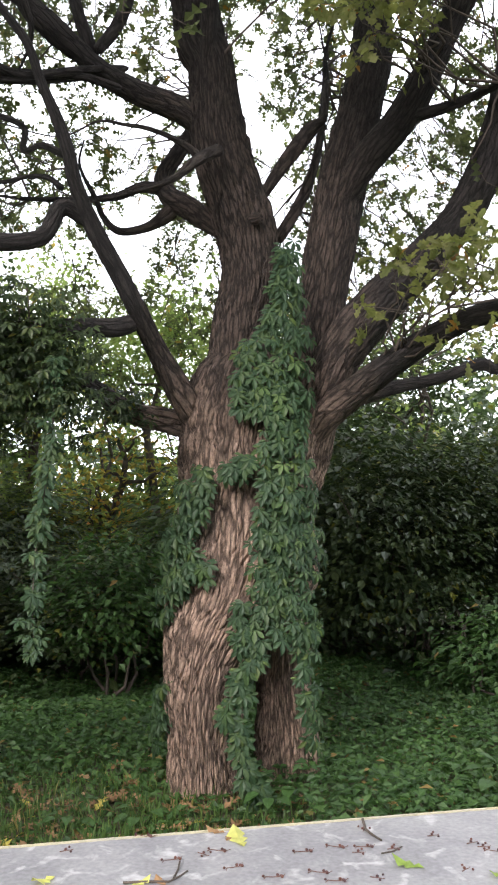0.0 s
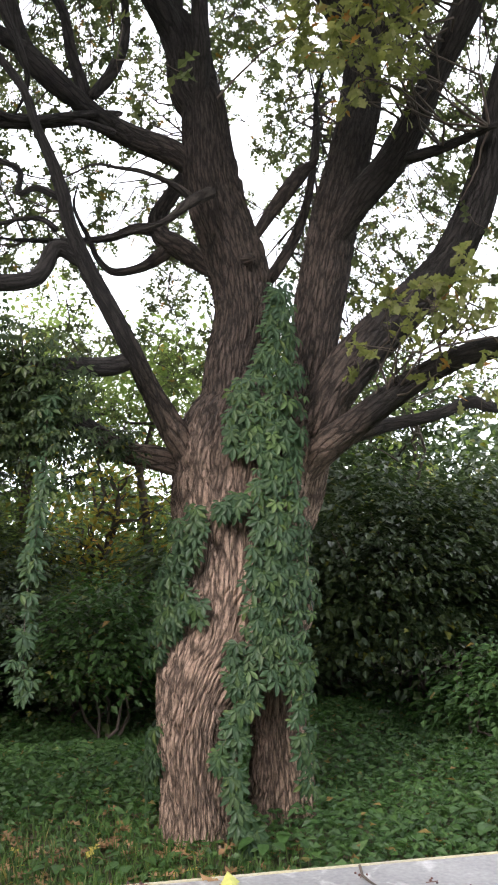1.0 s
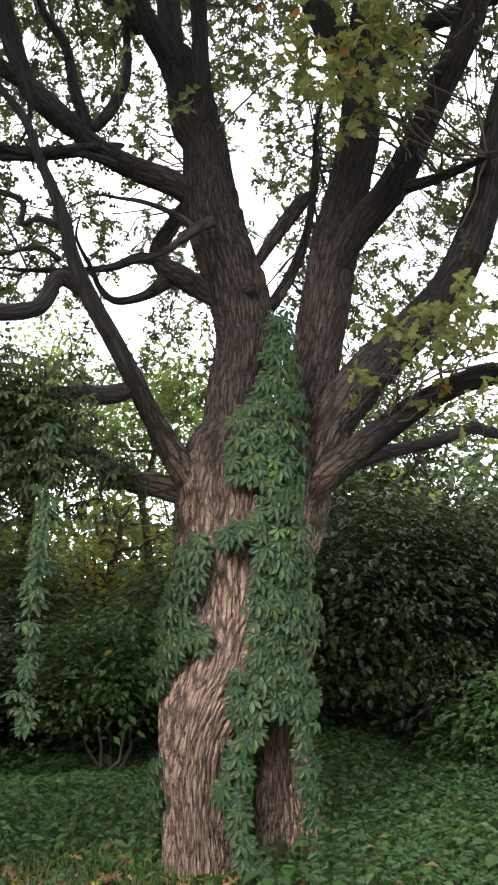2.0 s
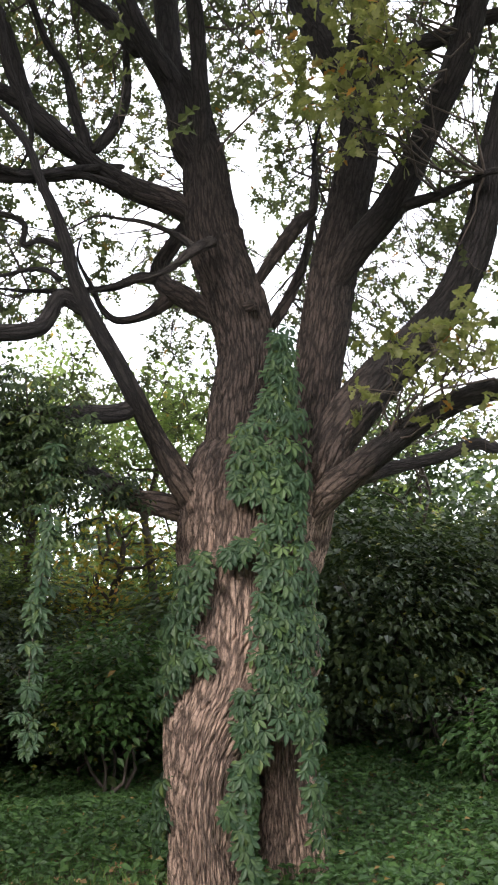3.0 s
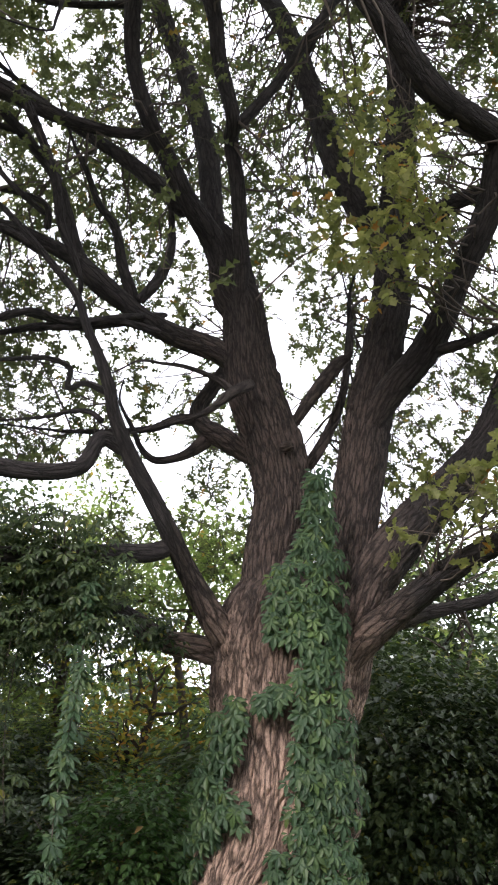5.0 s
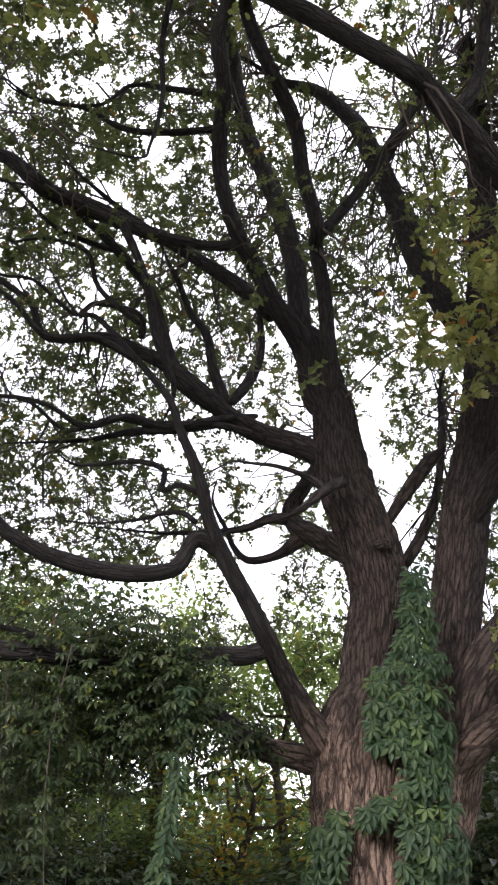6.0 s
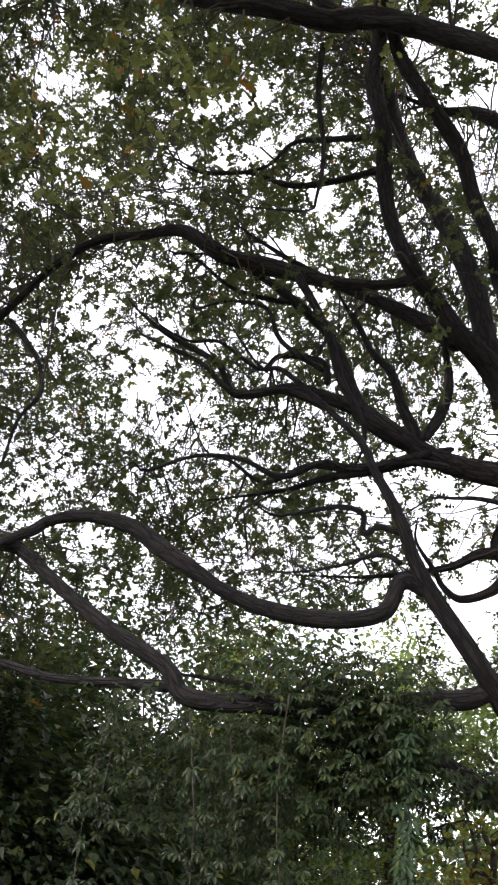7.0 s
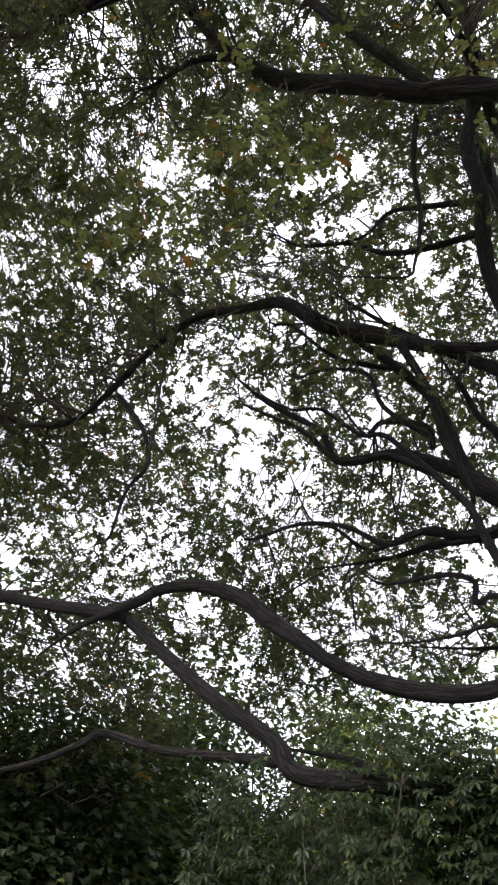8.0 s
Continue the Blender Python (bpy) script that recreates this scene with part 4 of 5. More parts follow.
# ---- creeper on the trunk ----
def creeper_on(label, where, normal, sizes, group=""):
    """A climbing plant: 300 single leaves as parts, the rest in one mesh."""
    plant = thing("climbing_creeper", label, "climbing plant", group)
    order = RNG.permutation(len(where))
    where, normal, sizes = where[order], normal[order], sizes[order]
    tip = np.tile((0.0, 0.0, -1.0), (len(where), 1)) + rand_dirs(len(where)) * 0.3
    k = min(300, len(where))
    M = turn_matrices(normal[:k], tip[:k])
    one = [fast_mesh("leaf", CREEPER[0] * (1, 1, s), CREEPER[1], CREEPER_PIECE) for s in (0.6, 1.0, 1.5)]
    for q in range(k):
        ob = child("leaf", one[q % 3], plant)
        ob.matrix_basis = Matrix.Translation(where[q]) @ Matrix(M[q]).to_4x4() @ Matrix.Scale(sizes[q], 4)
    if len(where) > k:
        tagged(child("leaves", leaf_cloud("leaves", where[k:], normal[k:], tip[k:], sizes[k:], CREEPER, CREEPER_LEAF), plant), kind="stuff")
    return plant


def trunk_front(x, z):
    """Depth of the trunk's front face at (x, z)."""
    cx, rx, cy, ry = -0.06 + 0.0 * x, 0.52, 5.58, 0.47
    up = np.clip((z - 2.2) / 1.3, 0, 1)
    cx = cx + 0.10 * up
    rx = rx - 0.14 * up
    ry = ry - 0.10 * up
    q = np.clip((x - cx) / rx, -0.999, 0.999)
    return cy - ry * np.sqrt(1 - q * q), np.stack([q / rx, -np.sqrt(1 - q * q) / ry, 0 * x], -1)


def patch(rows, count):
    """Points strewn over a patch of the trunk whose rows give height and the two sides."""
    r = np.array(rows)[::-1]
    area = np.r_[0, np.cumsum(np.diff(r[:, 0]) * (r[1:, 2] - r[1:, 1] + r[:-1, 2] - r[:-1, 1]) / 2)]
    z = np.interp(RNG.uniform(0, area[-1], count), area, r[:, 0])
    lo, hi = np.interp(z, r[:, 0], r[:, 1]), np.interp(z, r[:, 0], r[:, 2])
    inset = np.minimum(0.05, (hi - lo) * 0.25)
    ragged = 0.018 * np.sin(z * 31) + 0.012 * np.sin(z * 67)
    x = lo + inset + ragged + (hi - lo - 2 * inset) * RNG.uniform(0, 1, count)
    return x, z + RNG.normal(size=count) * 0.012


patches = [
    ([(3.48, 0.16, 0.27), (3.34, 0.12, 0.31), (3.15, 0.07, 0.33), (3.01, 0.05, 0.34), (2.86, -0.02, 0.37), (2.68, -0.15, 0.37), (2.51, -0.17, 0.37), (2.38, -0.11, 0.36), (2.31, 0.0, 0.36), (2.13, 0.01, 0.35), (1.94, -0.0, 0.38), (1.8, -0.02, 0.4), (1.63, -0.04, 0.42), (1.45, -0.04, 0.43), (1.28, -0.08, 0.43), (1.11, -0.16, 0.43), (0.97, -0.17, 0.41)], 860),
    ([(2.1, -0.18, 0.01), (1.97, -0.21, 0.01)], 34),
    ([(1.01, -0.13, 0.15), (0.87, -0.11, 0.08), (0.77, -0.13, 0.04), (0.61, -0.21, 0.01), (0.51, -0.19, -0.06), (0.41, -0.14, -0.01), (0.27, -0.11, 0.01), (0.17, -0.09, 0.09), (0.01, -0.11, 0.14)], 170),
    ([(1.04, 0.18, 0.41), (0.94, 0.18, 0.4), (0.77, 0.2, 0.36), (0.6, 0.25, 0.36), (0.44, 0.28, 0.37), (0.27, 0.33, 0.38)], 62),
    ([(2.01, -0.37, -0.18), (1.91, -0.49, -0.2), (1.8, -0.48, -0.19), (1.7, -0.5, -0.25), (1.59, -0.58, -0.32), (1.49, -0.61, -0.28), (1.42, -0.6, -0.19), (1.33, -0.56, -0.2), (1.27, -0.6, -0.38), (1.18, -0.57, -0.4), (1.07, -0.56, -0.48)], 200),
    ([(0.69, -0.55, -0.49), (0.47, -0.57, -0.48), (0.27, -0.6, -0.5)], 42),
]
xs, zs = (np.concatenate(a) for a in zip(*[patch(*s) for s in patches]))
ys, ns = trunk_front(xs, zs)
ns = ns / np.linalg.norm(ns, axis=1)[:, None]
off = RNG.uniform(0.02, 0.09, len(xs))
where = np.stack([xs, ys, zs], -1) + ns * off[:, None] + (0, 0, 0.03)
creeper_on("green five-leaved creeper climbing the oak trunk", where, ns * 0.85 + (0, -0.1, 0.4) + rand_dirs(len(xs)) * 0.3, RNG.uniform(0.075, 0.13, len(xs)))


# ---- creeper hanging in curtains from the low limbs ----
def curtain(label, strands, material=None, group="hanging creepers", outward=0.3, size=0.078):
    """Hanging creeper: strands (x, y, top, bottom, spread, leaves)."""
    plant = thing("hanging_creeper", label, "climbing plant", group)
    P, segs = [], []
    for x, y, top, low, wide, count in strands:
        t = RNG.uniform(0, 1, count)
        z = top + (low - top) * t
        sway = 0.05 * np.sin(z * 3 + x * 5)
        P.append(np.stack([x + sway + RNG.normal(size=count) * wide, y + RNG.normal(size=count) * wide, z], -1))
        zz = np.linspace(top, low, 8)
        segs.append(np.stack([x + 0.05 * np.sin(zz * 3 + x * 5), np.full(8, y), zz, np.linspace(0.006, 0.002, 8)], -1))
    P = np.vstack(P)
    m = len(P)
    for q in segs:
        child("stalk", fast_mesh("stalk", *tubes_thin([q]), TWIG, True), plant)
    N = rand_dirs(m) * 0.4 + (0.05, -outward, 0.7)
    T = rand_dirs(m) * 0.35 + (0, 0, -1.0)
    # with no material given, the darker shrub leaf colour stands in for shade
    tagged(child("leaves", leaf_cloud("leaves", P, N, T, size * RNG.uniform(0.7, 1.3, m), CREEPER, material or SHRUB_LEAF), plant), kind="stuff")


curtain("long thin strand of creeper hanging from a low limb", [(-1.11, 4.42, 2.62, 1.02, 0.022, 105)], CREEPER_LEAF, outward=0.8, size=0.09)
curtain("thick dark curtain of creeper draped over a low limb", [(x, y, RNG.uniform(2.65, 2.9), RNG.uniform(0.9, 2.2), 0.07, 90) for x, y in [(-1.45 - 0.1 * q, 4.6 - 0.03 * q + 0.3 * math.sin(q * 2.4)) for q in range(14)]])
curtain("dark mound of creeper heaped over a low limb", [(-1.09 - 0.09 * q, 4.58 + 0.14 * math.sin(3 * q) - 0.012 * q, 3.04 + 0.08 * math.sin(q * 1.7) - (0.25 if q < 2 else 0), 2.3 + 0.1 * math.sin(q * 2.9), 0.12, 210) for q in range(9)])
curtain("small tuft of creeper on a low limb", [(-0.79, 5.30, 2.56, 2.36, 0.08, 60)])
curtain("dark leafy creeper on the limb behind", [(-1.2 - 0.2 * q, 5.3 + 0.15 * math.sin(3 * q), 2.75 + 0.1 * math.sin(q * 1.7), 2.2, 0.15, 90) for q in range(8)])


# ---- shrubs and woods behind ----
def blob_points(count, radii, hollow=0.55):
    d = rand_dirs(count)
    d[:, 2] = np.abs(d[:, 2]) * 1.2 - 0.35
    r = hollow + (1 - hollow) * RNG.uniform(0, 1, count) ** 0.6
    lump = 1 + 0.22 * np.sin(d[:, 0] * 7 + 2) * np.cos(d[:, 1] * 6) + 0.15 * np.sin(d[:, 2] * 11)
    return d * (r * lump)[:, None] * radii


def shrub(label, group, radii, count, leaf, material, stems=7):
    """A shrub at the origin: stems fanning out and leaves in overlapping tiers."""
    s = thing("shrub", label, "shrub", group)
    segs = [wander(np.array((RNG.normal() * 0.1, RNG.normal() * 0.1, -0.05)), np.array((RNG.normal() * radii[0] * 0.5, RNG.normal() * radii[1] * 0.5, radii[2] * RNG.uniform(0.9, 1.5))), 0.02, 0.005, 7, 0.05) for _ in range(stems)]
    for q in segs:
        child("stem", fast_mesh("stem", *tubes_thin([q], 5), TWIG, True), s)
    tiers = blob_points(count // 14, radii) + (0, 0, radii[2] * 0.75)
    tiers = tiers[tiers[:, 2] > 0.25]
    P = np.repeat(tiers, 14, 0) + RNG.normal(size=(len(tiers) * 14, 3)) * (0.17, 0.17, 0.06)
    P[:, 2] = np.maximum(P[:, 2], 0.06)
    out = P - (0, 0, radii[2] * 0.4)
    N = rand_dirs(len(P)) * 0.45 + (0, 0, 0.8) + 0.25 * out / np.linalg.norm(out, axis=1)[:, None]
    T = out * (1, 1, 0.2) + rand_dirs(len(P)) * 0.6 - (0, 0, 0.5)
    tagged(child("leaves", leaf_cloud("leaves", P, N, T, leaf * RNG.uniform(0.6, 1.25, len(P)), FOLDED, material), s), kind="stuff")
    return s


def wood_tree(label, group, height, radius, count, leaf, material, girth=0.11):
    """A slender woodland tree: crooked trunk with limbs and a loose crown."""
    s = thing("woodland_tree", label, "tree", group)
    top = np.array((RNG.normal() * 0.4, RNG.normal() * 0.4, height * 0.9))
    main = wander(np.zeros(3) - (0, 0, 0.1), top, girth, girth * 0.27, 9, 0.02)
    V, Fc = tubes_thin([main], 8)
    child("trunk", fast_mesh("trunk", V, Fc, TWIG, True), s)
    segs, tips = [], []
    for q in range(16):
        a = main[RNG.integers(2, 8), :3]
        d = rand_dirs(1)[0] * (1, 1, 0.4) + (0, 0, 0.45)
        e = a + d * radius * RNG.uniform(0.5, 1.0)
        segs.append(wander(a, e, girth * 0.32, 0.008, 6, 0.06))
        tips += [a + (e - a) * u for u in (0.45, 0.7, 0.9, 1.05)]
    for q in segs:
        child("limb", fast_mesh("limb", *tubes_thin([q], 5), TWIG, True), s)
    tips = np.array(tips)
    k = count // len(tips)
    P = np.repeat(tips, k, 0) + RNG.normal(size=(len(tips) * k, 3)) * (0.45, 0.45, 0.26)
    P = P[P[:, 2] > 0.3]
    N = rand_dirs(len(P)) * 0.6 + (0, 0, 0.8)
    T = rand_dirs(len(P)) - (0, 0, 0.5)
    tagged(child("crown", leaf_cloud("crown", P, N, T, leaf * RNG.uniform(0.6, 1.2, len(P)), FOLDED, material), s), kind="stuff")
    return s


YELLOW_TREE = leaf_material("yellowing_woods_leaf", (0.3, 0.26, 0.06), (0.4, 0.32, 0.08), (0.5, 0.36, 0.1), (0.5, 0.25, 0.08), 0.1, 0.5, 0.6)
tree_a = wood_tree("light green woodland tree behind the oak", "woodland trees", 6.0, 2.2, 6400, 0.13, WOODS_LEAF)
tree_b = wood_tree("light green woodland tree behind the oak", "woodland trees", 7.0, 2.6, 6800, 0.13, WOODS_LEAF)
# woodland tree in darker leaf colour, shade put into the green
tree_c = wood_tree("leafy tree at the side of the clearing, its green darkened as in shade", "woodland trees", 6.0, 2.4, 7000, 0.15, SHRUB_LEAF)
tree_c.matrix_basis = pose(-9.2, 8.2, 0)
yellow_tree = wood_tree("small tree turning yellow deep in the woods", "woodland trees", 3.2, 1.1, 1200, 0.12, YELLOW_TREE)
yellow_tree.matrix_basis = pose(-1.9, 12.0, 0)
# trees with y under 3 stand out of view, added to block low light
for k, (src_tree, x, y, s) in enumerate([(tree_a, -3.2, 12.5, 0.92), (tree_b, -3.9, 13.6, 0.8), (tree_c, -6.2, 12.0, 0.9), (tree_c, -9.0, 10.5, 1.05), (tree_c, -11.5, 8.0, 1.0), (tree_c, -12.5, 5.0, 1.05),
                                         (tree_b, -0.6, 14.0, 0.85), (tree_c, 2.2, 13.5, 0.8), (tree_b, 4.9, 13.0, 0.55), (tree_a, 7.2, 12.0, 0.6), (tree_b, 9.5, 9.0, 0.9), (tree_c, -15, 9.5, 1.3), (tree_c, -7, 16, 1.2), (tree_c, -5, -9, 1.1), (tree_c, 0.5, -12, 1.1), (tree_c, 5.5, -10, 1.15), (tree_c, 10, -6, 1.1), (tree_c, -9.5, -9.5, 1.2), (tree_c, 0.8, 15.5, 0.95), (tree_a, -1.6, 12.0, 0.88), (tree_b, -4.6, 11.6, 0.75), (tree_c, -7.6, 11.5, 1.0), (tree_c, -13, 1.5, 1.1), (tree_c, -12, -2.5, 1.2), (tree_c, -9.5, -6, 1.2), (tree_a, 11, 4, 1.2), (tree_b, 12, -1, 1.2), (tree_c, -8.6, 6.2, 0.8), (tree_c, -6.9, 8.9, 0.75), (tree_c, -7.8, 7.3, 0.75), (tree_c, -6.8, 5.9, 0.68), (tree_c, -10.6, 6.4, 1.0)]):
    m = pose(x, y, 0, 0, 0, 67 * k) @ Matrix.Scale(s, 4)
    if k < 2:
        src_tree.matrix_basis = m
    else:
        t = copy_thing(src_tree, pose(x, y, 0, 0, 0, 67 * k))
        t.scale = (s, s, s)
sapling = wood_tree("slender sparse sapling with thin bare stems", "woodland trees", 4.8, 1.0, 420, 0.12, WOODS_LEAF, 0.05)
sapling.matrix_basis = pose(2.75, 11.6, 0)
for k, (x, y) in enumerate([(2.35, 12.1), (3.25, 12.4), (-2.5, 11.9), (-3.1, 12.0)]):
    copy_thing(sapling, pose(x, y, 0, 0, 0, 71 * k + 40))
bush_a = shrub("dense dark green shrub at the edge of the woods", "shrubs", (1.5, 1.2, 1.25), 9000, 0.085, SHRUB_LEAF)
bush_b = shrub("dense dark green shrub at the edge of the woods", "shrubs", (1.7, 1.2, 1.5), 10000, 0.085, SHRUB_LEAF)
for k, (src_bush, x, y, s) in enumerate([(bush_a, -1.9, 9.2, 1.0), (bush_b, 1.9, 9.7, 1.2), (bush_b, -4.2, 9.4, 1.1), (bush_a, 4.2, 9.2, 1.0), (bush_a, -6.4, 8.6, 1.25), (bush_b, -8.3, 7.2, 1.2),
                                         (bush_a, 0.3, 10.2, 0.9), (bush_b, 6.0, 9.3, 1.1), (bush_a, -9.4, 5.2, 1.3), (bush_b, -10, 3.0, 1.3), (bush_b, -0.9, 11.0, 1.1), (bush_a, 2.9, 11.2, 1.2), (bush_b, -3.2, 11, 1.3), (bush_a, 8, 7.5, 1.2), (bush_a, 1.2, 10.6, 1.1), (bush_b, 4.6, 11.4, 1.3), (bush_a, -2.9, 10.2, 1.0), (bush_b, -5.3, 10.6, 1.2), (bush_a, -7.3, 9.6, 1.3), (bush_b, -6.4, 7.2, 1.55), (bush_a, -7.4, 5.6, 1.7), (bush_b, -5.2, 8.4, 1.35), (bush_b, -6.0, 6.4, 1.5), (bush_a, -5.6, 5.2, 1.35), (bush_a, 1.1, 10.4, 1.5), (bush_b, 3.1, 10.8, 1.25)]):
    if k < 2:
        src_bush.matrix_basis = pose(x, y, 0, 0, 0, 0)
    else:
        t = copy_thing(src_bush, pose(x, y, 0, 0, 0, 83 * k))
        t.scale = (s, s, s * (0.66 if -5 < x < 0.5 else 1))
bush_a.scale = (1, 1, 0.66)
bright = shrub("light green broad-leaved shrub in front of the hedge", "shrubs", (0.6, 0.5, 0.6), 1500, 0.085, GROUND_LEAF, 4)
bright.matrix_basis = pose(2.35, 7.7, 0)
lit = shrub("leafy green shrub leaning out of the hedge", "shrubs", (0.8, 0.55, 0.95), 2600, 0.09, GROUND_LEAF, 5)
lit.matrix_basis = pose(-1.4, 8.4, 0)
# far belt of woods that closes the distance
m = 60000
a = RNG.uniform(-math.pi, math.pi, m)
rr = RNG.uniform(17, 24, m)
# behind the viewer the belt is unseen, taller to block low sky light
P = np.stack([rr * np.sin(a), 3 + rr * np.cos(a), RNG.uniform(0, 1, m) ** 1.25 * (np.where(np.cos(a) > 0, 4.4, 6.5) + 1.0 * np.sin(a * 9) + 0.7 * np.sin(a * 23))], -1)
tagged(new("far_woods", leaf_cloud("far_woods", P, rand_dirs(m) + (0, -0.5, 0.5), rand_dirs(m), RNG.uniform(0.25, 0.5, m), FOLDED, SHRUB_LEAF)), "dark green distant belt of woodland foliage", "woods", "", "stuff")


# ---- low plants, grass and fallen leaves ----
def scatter(count, low, high, want):
    p = RNG.uniform(low, high, (count, 2))
    p = p[RNG.uniform(size=count) < want(p)]
    return np.column_stack([p, ground_z(p[:, 0], p[:, 1])])


def bare(p):
    """1 on the trodden, littered strip before the trunk, 0 in the lush cover."""
    y = p[:, 1] + 0.25 * np.sin(p[:, 0] * 2.1)
    edge = np.where(p[:, 0] < 0.3, 5.35, 4.6)
    return 1 / (1 + np.exp((y - edge) * 7))


def tall(p):
    return 0.10 + 0.08 * np.sin(p[:, 0] * 1.9 + 1) * np.sin(p[:, 1] * 1.7)


cover = scatter(135000, (-7, 4.2), (6, 11), lambda p: np.clip(1 - 0.6 * bare(p), 0.3, 1) * np.clip(1.25 - (p[:, 1] - 5) / 9, 0.3, 1))
m = len(cover)
P = cover + np.column_stack([np.zeros((m, 2)), (0.02 + RNG.uniform(0, 1.6, m) * tall(cover)) * (1 - 0.75 * bare(cover))])
tagged(new("low_plants", leaf_cloud("low_plants", P, rand_dirs(m) * 0.5 + (0, -0.1, 0.9), rand_dirs(m) * (1, 1, 0.3), RNG.uniform(0.034, 0.085, m), FOLDED, GROUND_LEAF)),
       "dense green low woodland plants covering the soil", "ground cover", "", "stuff")
tuft = scatter(52000, (-5, 3.0), (5, 7.0), lambda p: 0.25 + 0.6 * bare(p))
m = len(tuft)
BLADE = (np.array([(-0.03, 0, 0), (0.03, 0, 0), (0.02, 0.6, 0.03), (0, 1, 0.16)], float), np.array([(0, 1, 2), (0, 2, 3)]))
tagged(new("grass", leaf_cloud("grass", tuft - (0, 0, 0.005), rand_dirs(m) * (1, 1, 0.1), rand_dirs(m) * 0.35 + (0, 0, 0.8), RNG.uniform(0.05, 0.13, m), BLADE, GRASS)),
       "short uneven green grass around the oak", "grass", "", "stuff")
dry = scatter(6000, (-4, 3.2), (4, 6.6), lambda p: 0.05 + 0.7 * bare(p) * (0.4 + 0.6 * (p[:, 0] < 0.9)))
m = len(dry)
tagged(new("fallen_leaves", leaf_cloud("fallen_leaves", dry + (0, 0, 0.025), rand_dirs(m) * 0.5 + (0, 0, 0.9), rand_dirs(m), RNG.uniform(0.05, 0.12, m), OAK_SMALL, LITTER)),
       "dry brown fallen oak leaves lying on grass", "fallen leaves", "", "stuff")



def broad_plant(label, size, count):
    """A low rosette: stalks rising from one root, each with one broad pointed leaf."""
    s = thing("broad_leaved_plant", label, "wild plant", "broad-leaved plants")
    wide = blade([(0.0, 0.0), (0.3, 0.12), (0.38, 0.38), (0.26, 0.7), (0.0, 1.0)], 0.15, 0.3)
    me = fast_mesh("leaf", wide[0], wide[1], GROUND_LEAF)
    for q in range(count):
        a = 2 * math.pi * q / count + RNG.uniform(-0.3, 0.3)
        high = RNG.uniform(0.1, 0.3)
        tip = np.array((math.cos(a) * 0.12, math.sin(a) * 0.12, high))
        child("stalk", fast_mesh("stalk", *tubes_thin([wander(np.zeros(3), tip, 0.004, 0.003, 4, 0.03)], 5), GRASS, True), s)
        ob = child("leaf", me, s)
        ob.matrix_basis = Matrix.Translation(tip) @ Matrix.Rotation(a - math.pi / 2, 4, "Z") @ Matrix.Rotation(RNG.uniform(-0.2, 0.5), 4, "X") @ Matrix.Scale(size * RNG.uniform(0.8, 1.2), 4)
    return s


weed = broad_plant("fresh green broad-leaved weed growing in low cover", 0.15, 6)
weed.matrix_basis = pose(1.52, 5.25, 0)
for k, (x, y) in enumerate([(1.75, 5.6), (1.4, 5.6), (-1.0, 4.7), (-0.62, 4.75), (0.1, 5.05), (0.22, 5.2)]):
    copy_thing(weed, pose(x, y, 0, 0, 0, 50 * k)).scale = (0.7, 0.7, 0.7)

m = 30000
under = RNG.uniform((-15, 8.5), (11, 19), (m, 2))
P = np.column_stack([under, RNG.uniform(0, 1, m) ** 1.5 * 0.9])
tagged(new("undergrowth", leaf_cloud("undergrowth", P, rand_dirs(m) * 0.6 + (0, -0.4, 0.7), rand_dirs(m), RNG.uniform(0.08, 0.17, m), FOLDED, SHRUB_LEAF)),
       "dark green undergrowth beneath the shrubs", "undergrowth", "", "stuff")

# ---- leaves, twigs and berry stalks lying on the coping ----
YELLOW = leaf_material("yellow_leaf", (0.5, 0.5, 0.12), (0.6, 0.6, 0.2), (0.65, 0.65, 0.25), (0.6, 0.5, 0.1), 0.05, 0.5, 0.25)
FRESH = leaf_material("fresh_fallen_leaf", (0.2, 0.32, 0.06), (0.25, 0.36, 0.08), (0.3, 0.4, 0.1), (0.4, 0.4, 0.1), 0.05, 0.5, 0.25)
BERRY = plain_material("berry_skin", (0.05, 0.03, 0.04), (0.16, 0.06, 0.04), 30.0, 0.4)
STALK = plain_material("red_stalk", (0.14, 0.06, 0.045), (0.2, 0.11, 0.08), 20.0, 0.7)


def fallen_leaf(label, x, y, size, turn, material, template):
    tv, tf = template
    v = (tv - (0, 0.5, 0)) * size
    v[:, 2] = np.abs(v[:, 2]) * 1.6
    ob = tagged(new("fallen_leaf", fast_mesh("fallen_leaf", v, tf, material)), label, "leaf", "leaves on the coping")
    ob.matrix_basis = pose(x, y, 0.9515 - float(v[:, 2].min()), 0, 0, turn)


fallen_leaf("pale yellow fallen leaf on the concrete coping", -0.036, 2.128, 0.083, 20, YELLOW, OAK)
fallen_leaf("brown curled fallen leaf on the concrete coping", -0.095, 2.183, 0.053, 80, LITTER, OAK)
fallen_leaf("green fallen leaf on the concrete coping", 0.355, 1.979, 0.075, 70, FRESH, OAK)
fallen_leaf("yellow-green fallen leaf on the concrete coping", -0.460, 1.896, 0.068, 150, YELLOW, OAK)
fallen_leaf("yellow fallen leaf on the concrete coping", -0.245, 1.890, 0.045, -60, YELLOW, OAK)
fallen_leaf("orange fallen leaf on the concrete coping", -0.203, 1.893, 0.038, 40, LITTER, OAK)
fallen_leaf("green fallen leaf on the concrete coping", 0.546, 1.925, 0.045, 100, FRESH, OAK)
fallen_leaf("brown curled fallen leaf on the concrete coping", -0.058, 2.146, 0.045, -20, LITTER, OAK)


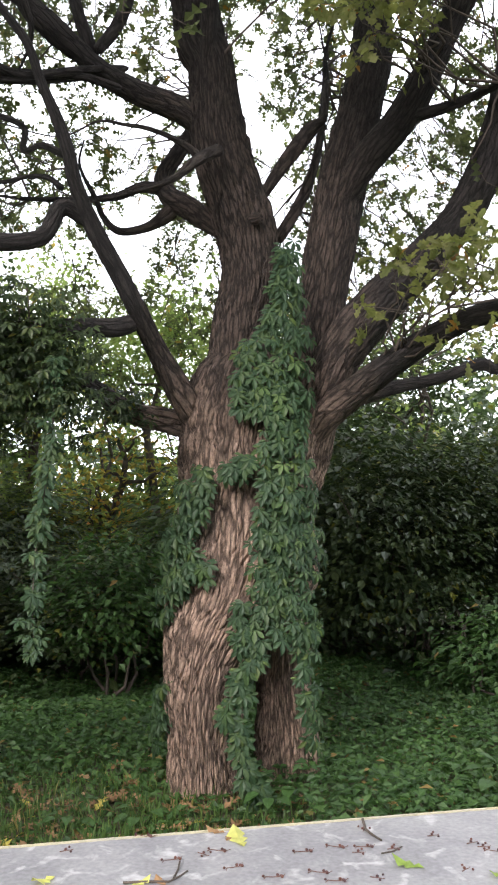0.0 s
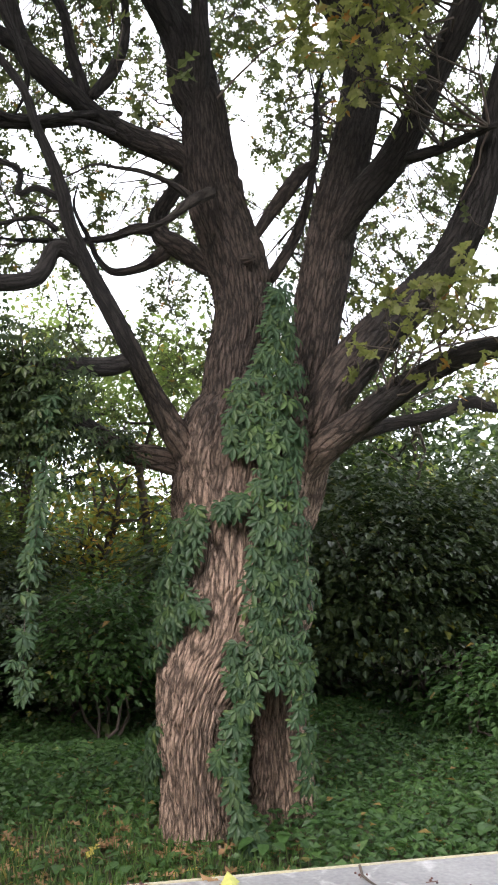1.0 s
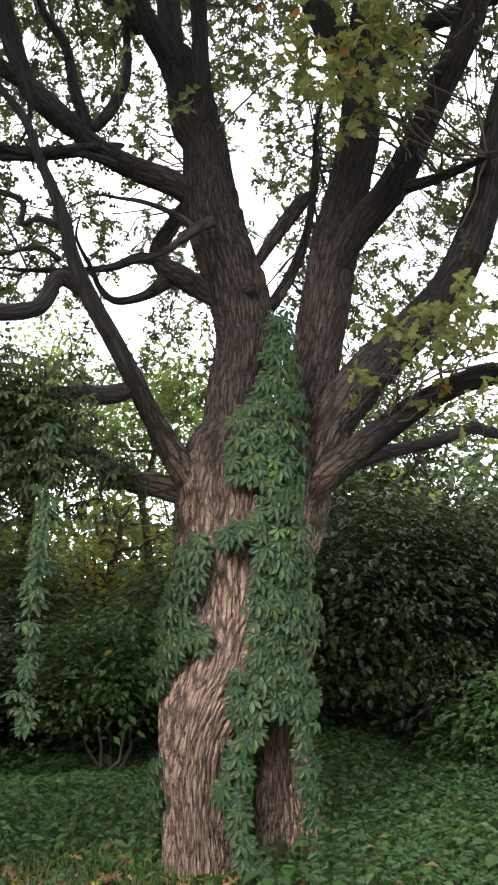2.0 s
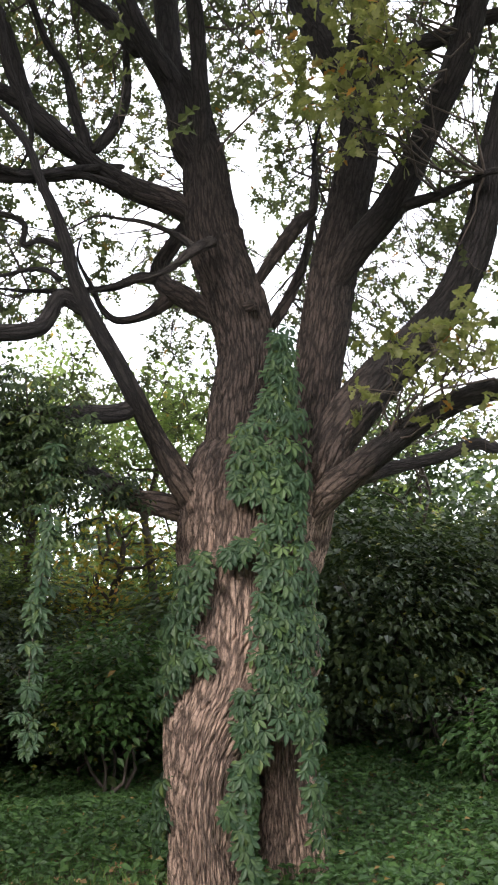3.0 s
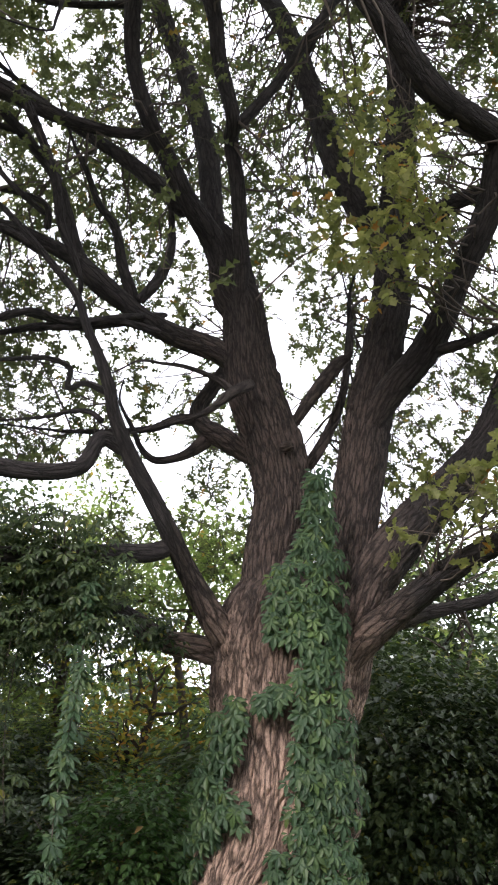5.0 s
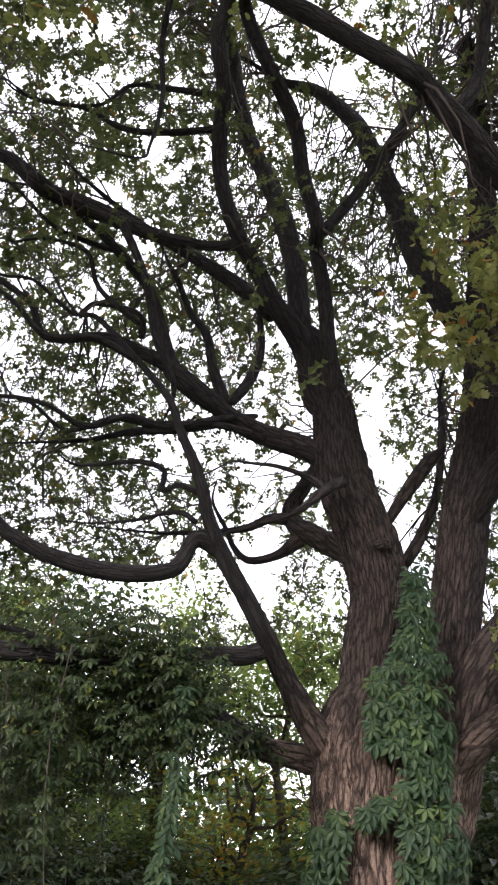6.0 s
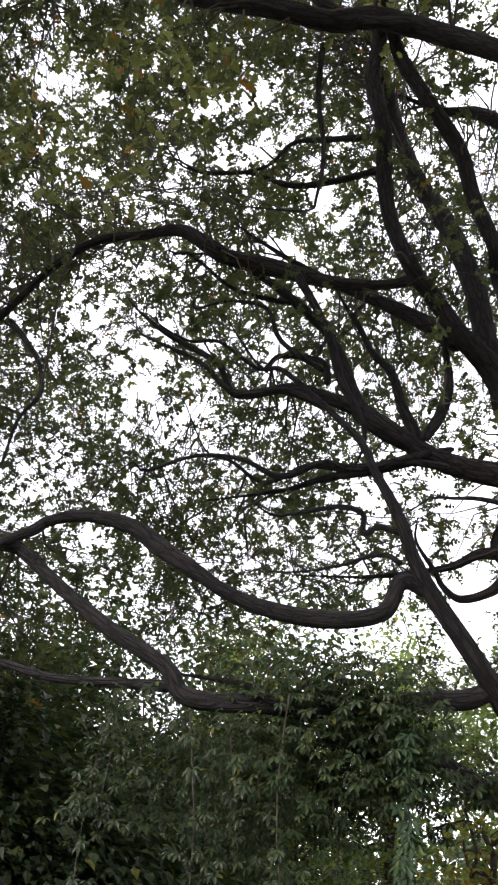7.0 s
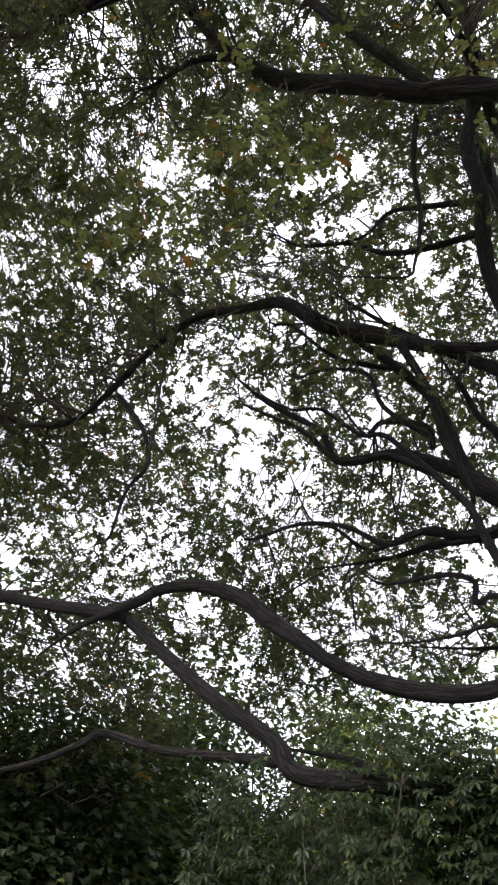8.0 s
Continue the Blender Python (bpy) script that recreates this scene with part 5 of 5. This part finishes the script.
def berry_stalk(label, count, length):
    """A dry forked stalk with a few small berries, lying flat."""
    s = thing("berry_stalk", label, "berry stalk", "berry stalks on the coping")
    line = wander(np.array((-length / 2, 0, 0.0035)), np.array((length / 2, 0.01, 0.0035)), 0.0011, 0.0007, 6, 0.09)
    line[:, 2] = 0.0015
    child("stalk", fast_mesh("stalk", *tubes_thin([line], 5), STALK, True), s)
    for q in range(count):
        bm = bmesh.new()
        r = RNG.uniform(0.0024, 0.004)
        bmesh.ops.create_icosphere(bm, subdivisions=2, radius=r)
        for v in bm.verts:
            v.co.z *= 0.9
        at = line[1 + q % 5, :3] + RNG.normal(size=3) * 0.009
        at[2] = r * 0.9 + 0.0002
        bmesh.ops.translate(bm, verts=bm.verts, vec=at)
        part("berry", bm, BERRY, s)
    return s


stalk_a = berry_stalk("dry red stalk with small dark berries on concrete", 4, 0.055)
stalk_b = berry_stalk("dry red stalk with small dark berries on concrete", 3, 0.032)
spots = [(0.123, 2.056, 20), (0.251, 2.049, -10), (-0.040, 1.969, 40), (-0.447, 2.062, 10), (-0.186, 2.010, 30), (-0.122, 2.042, -50), (0.272, 2.083, 15), (0.338, 2.072, 5), (0.151, 1.939, 0), (0.558, 2.083, -8), (0.578, 2.056, -5), (0.537, 2.107, 10), (0.049, 1.916, 20), (0.451, 2.153, 5), (0.203, 2.083, 0), (0.273, 1.910, -30), (-0.270, 2.153, 0), (0.287, 2.198, 60), (-0.082, 2.062, 0), (0.484, 1.954, 30), (0.185, 1.896, 12)]
for k, (x, y, turn) in enumerate(spots):
    if k < 2:
        (stalk_a, stalk_b)[k].matrix_basis = pose(x, y, 0.951, 0, 0, turn)
    else:
        copy_thing((stalk_a, stalk_b)[k % 2], pose(x, y, 0.951, 0, 0, turn))


def loose_twig(label, points, r):
    rows = np.array([(x, y, 0.9515 + r, r * (1 - 0.1 * k)) for k, (x, y) in enumerate(points)])
    tagged(new("twig", fast_mesh("twig", *tubes_thin([rows], 6), TWIG, True)), label, "twig", "twigs on the coping")


loose_twig("short pale crooked twig on the concrete coping", [(0.288, 2.258), (0.286, 2.191), (0.298, 2.153), (0.315, 2.117)], 0.004)
loose_twig("dark forked twig on the concrete coping", [(-0.284, 1.885), (-0.224, 1.890), (-0.184, 1.890), (-0.162, 1.919), (-0.148, 1.945)], 0.003)
loose_twig("thin dark twig on the concrete coping", [(-0.176, 1.907), (-0.170, 1.954), (-0.170, 1.997)], 0.0025)
loose_twig("thin dark twig on the concrete coping", [(0.304, 2.042), (0.335, 2.056), (0.360, 2.083)], 0.0022)
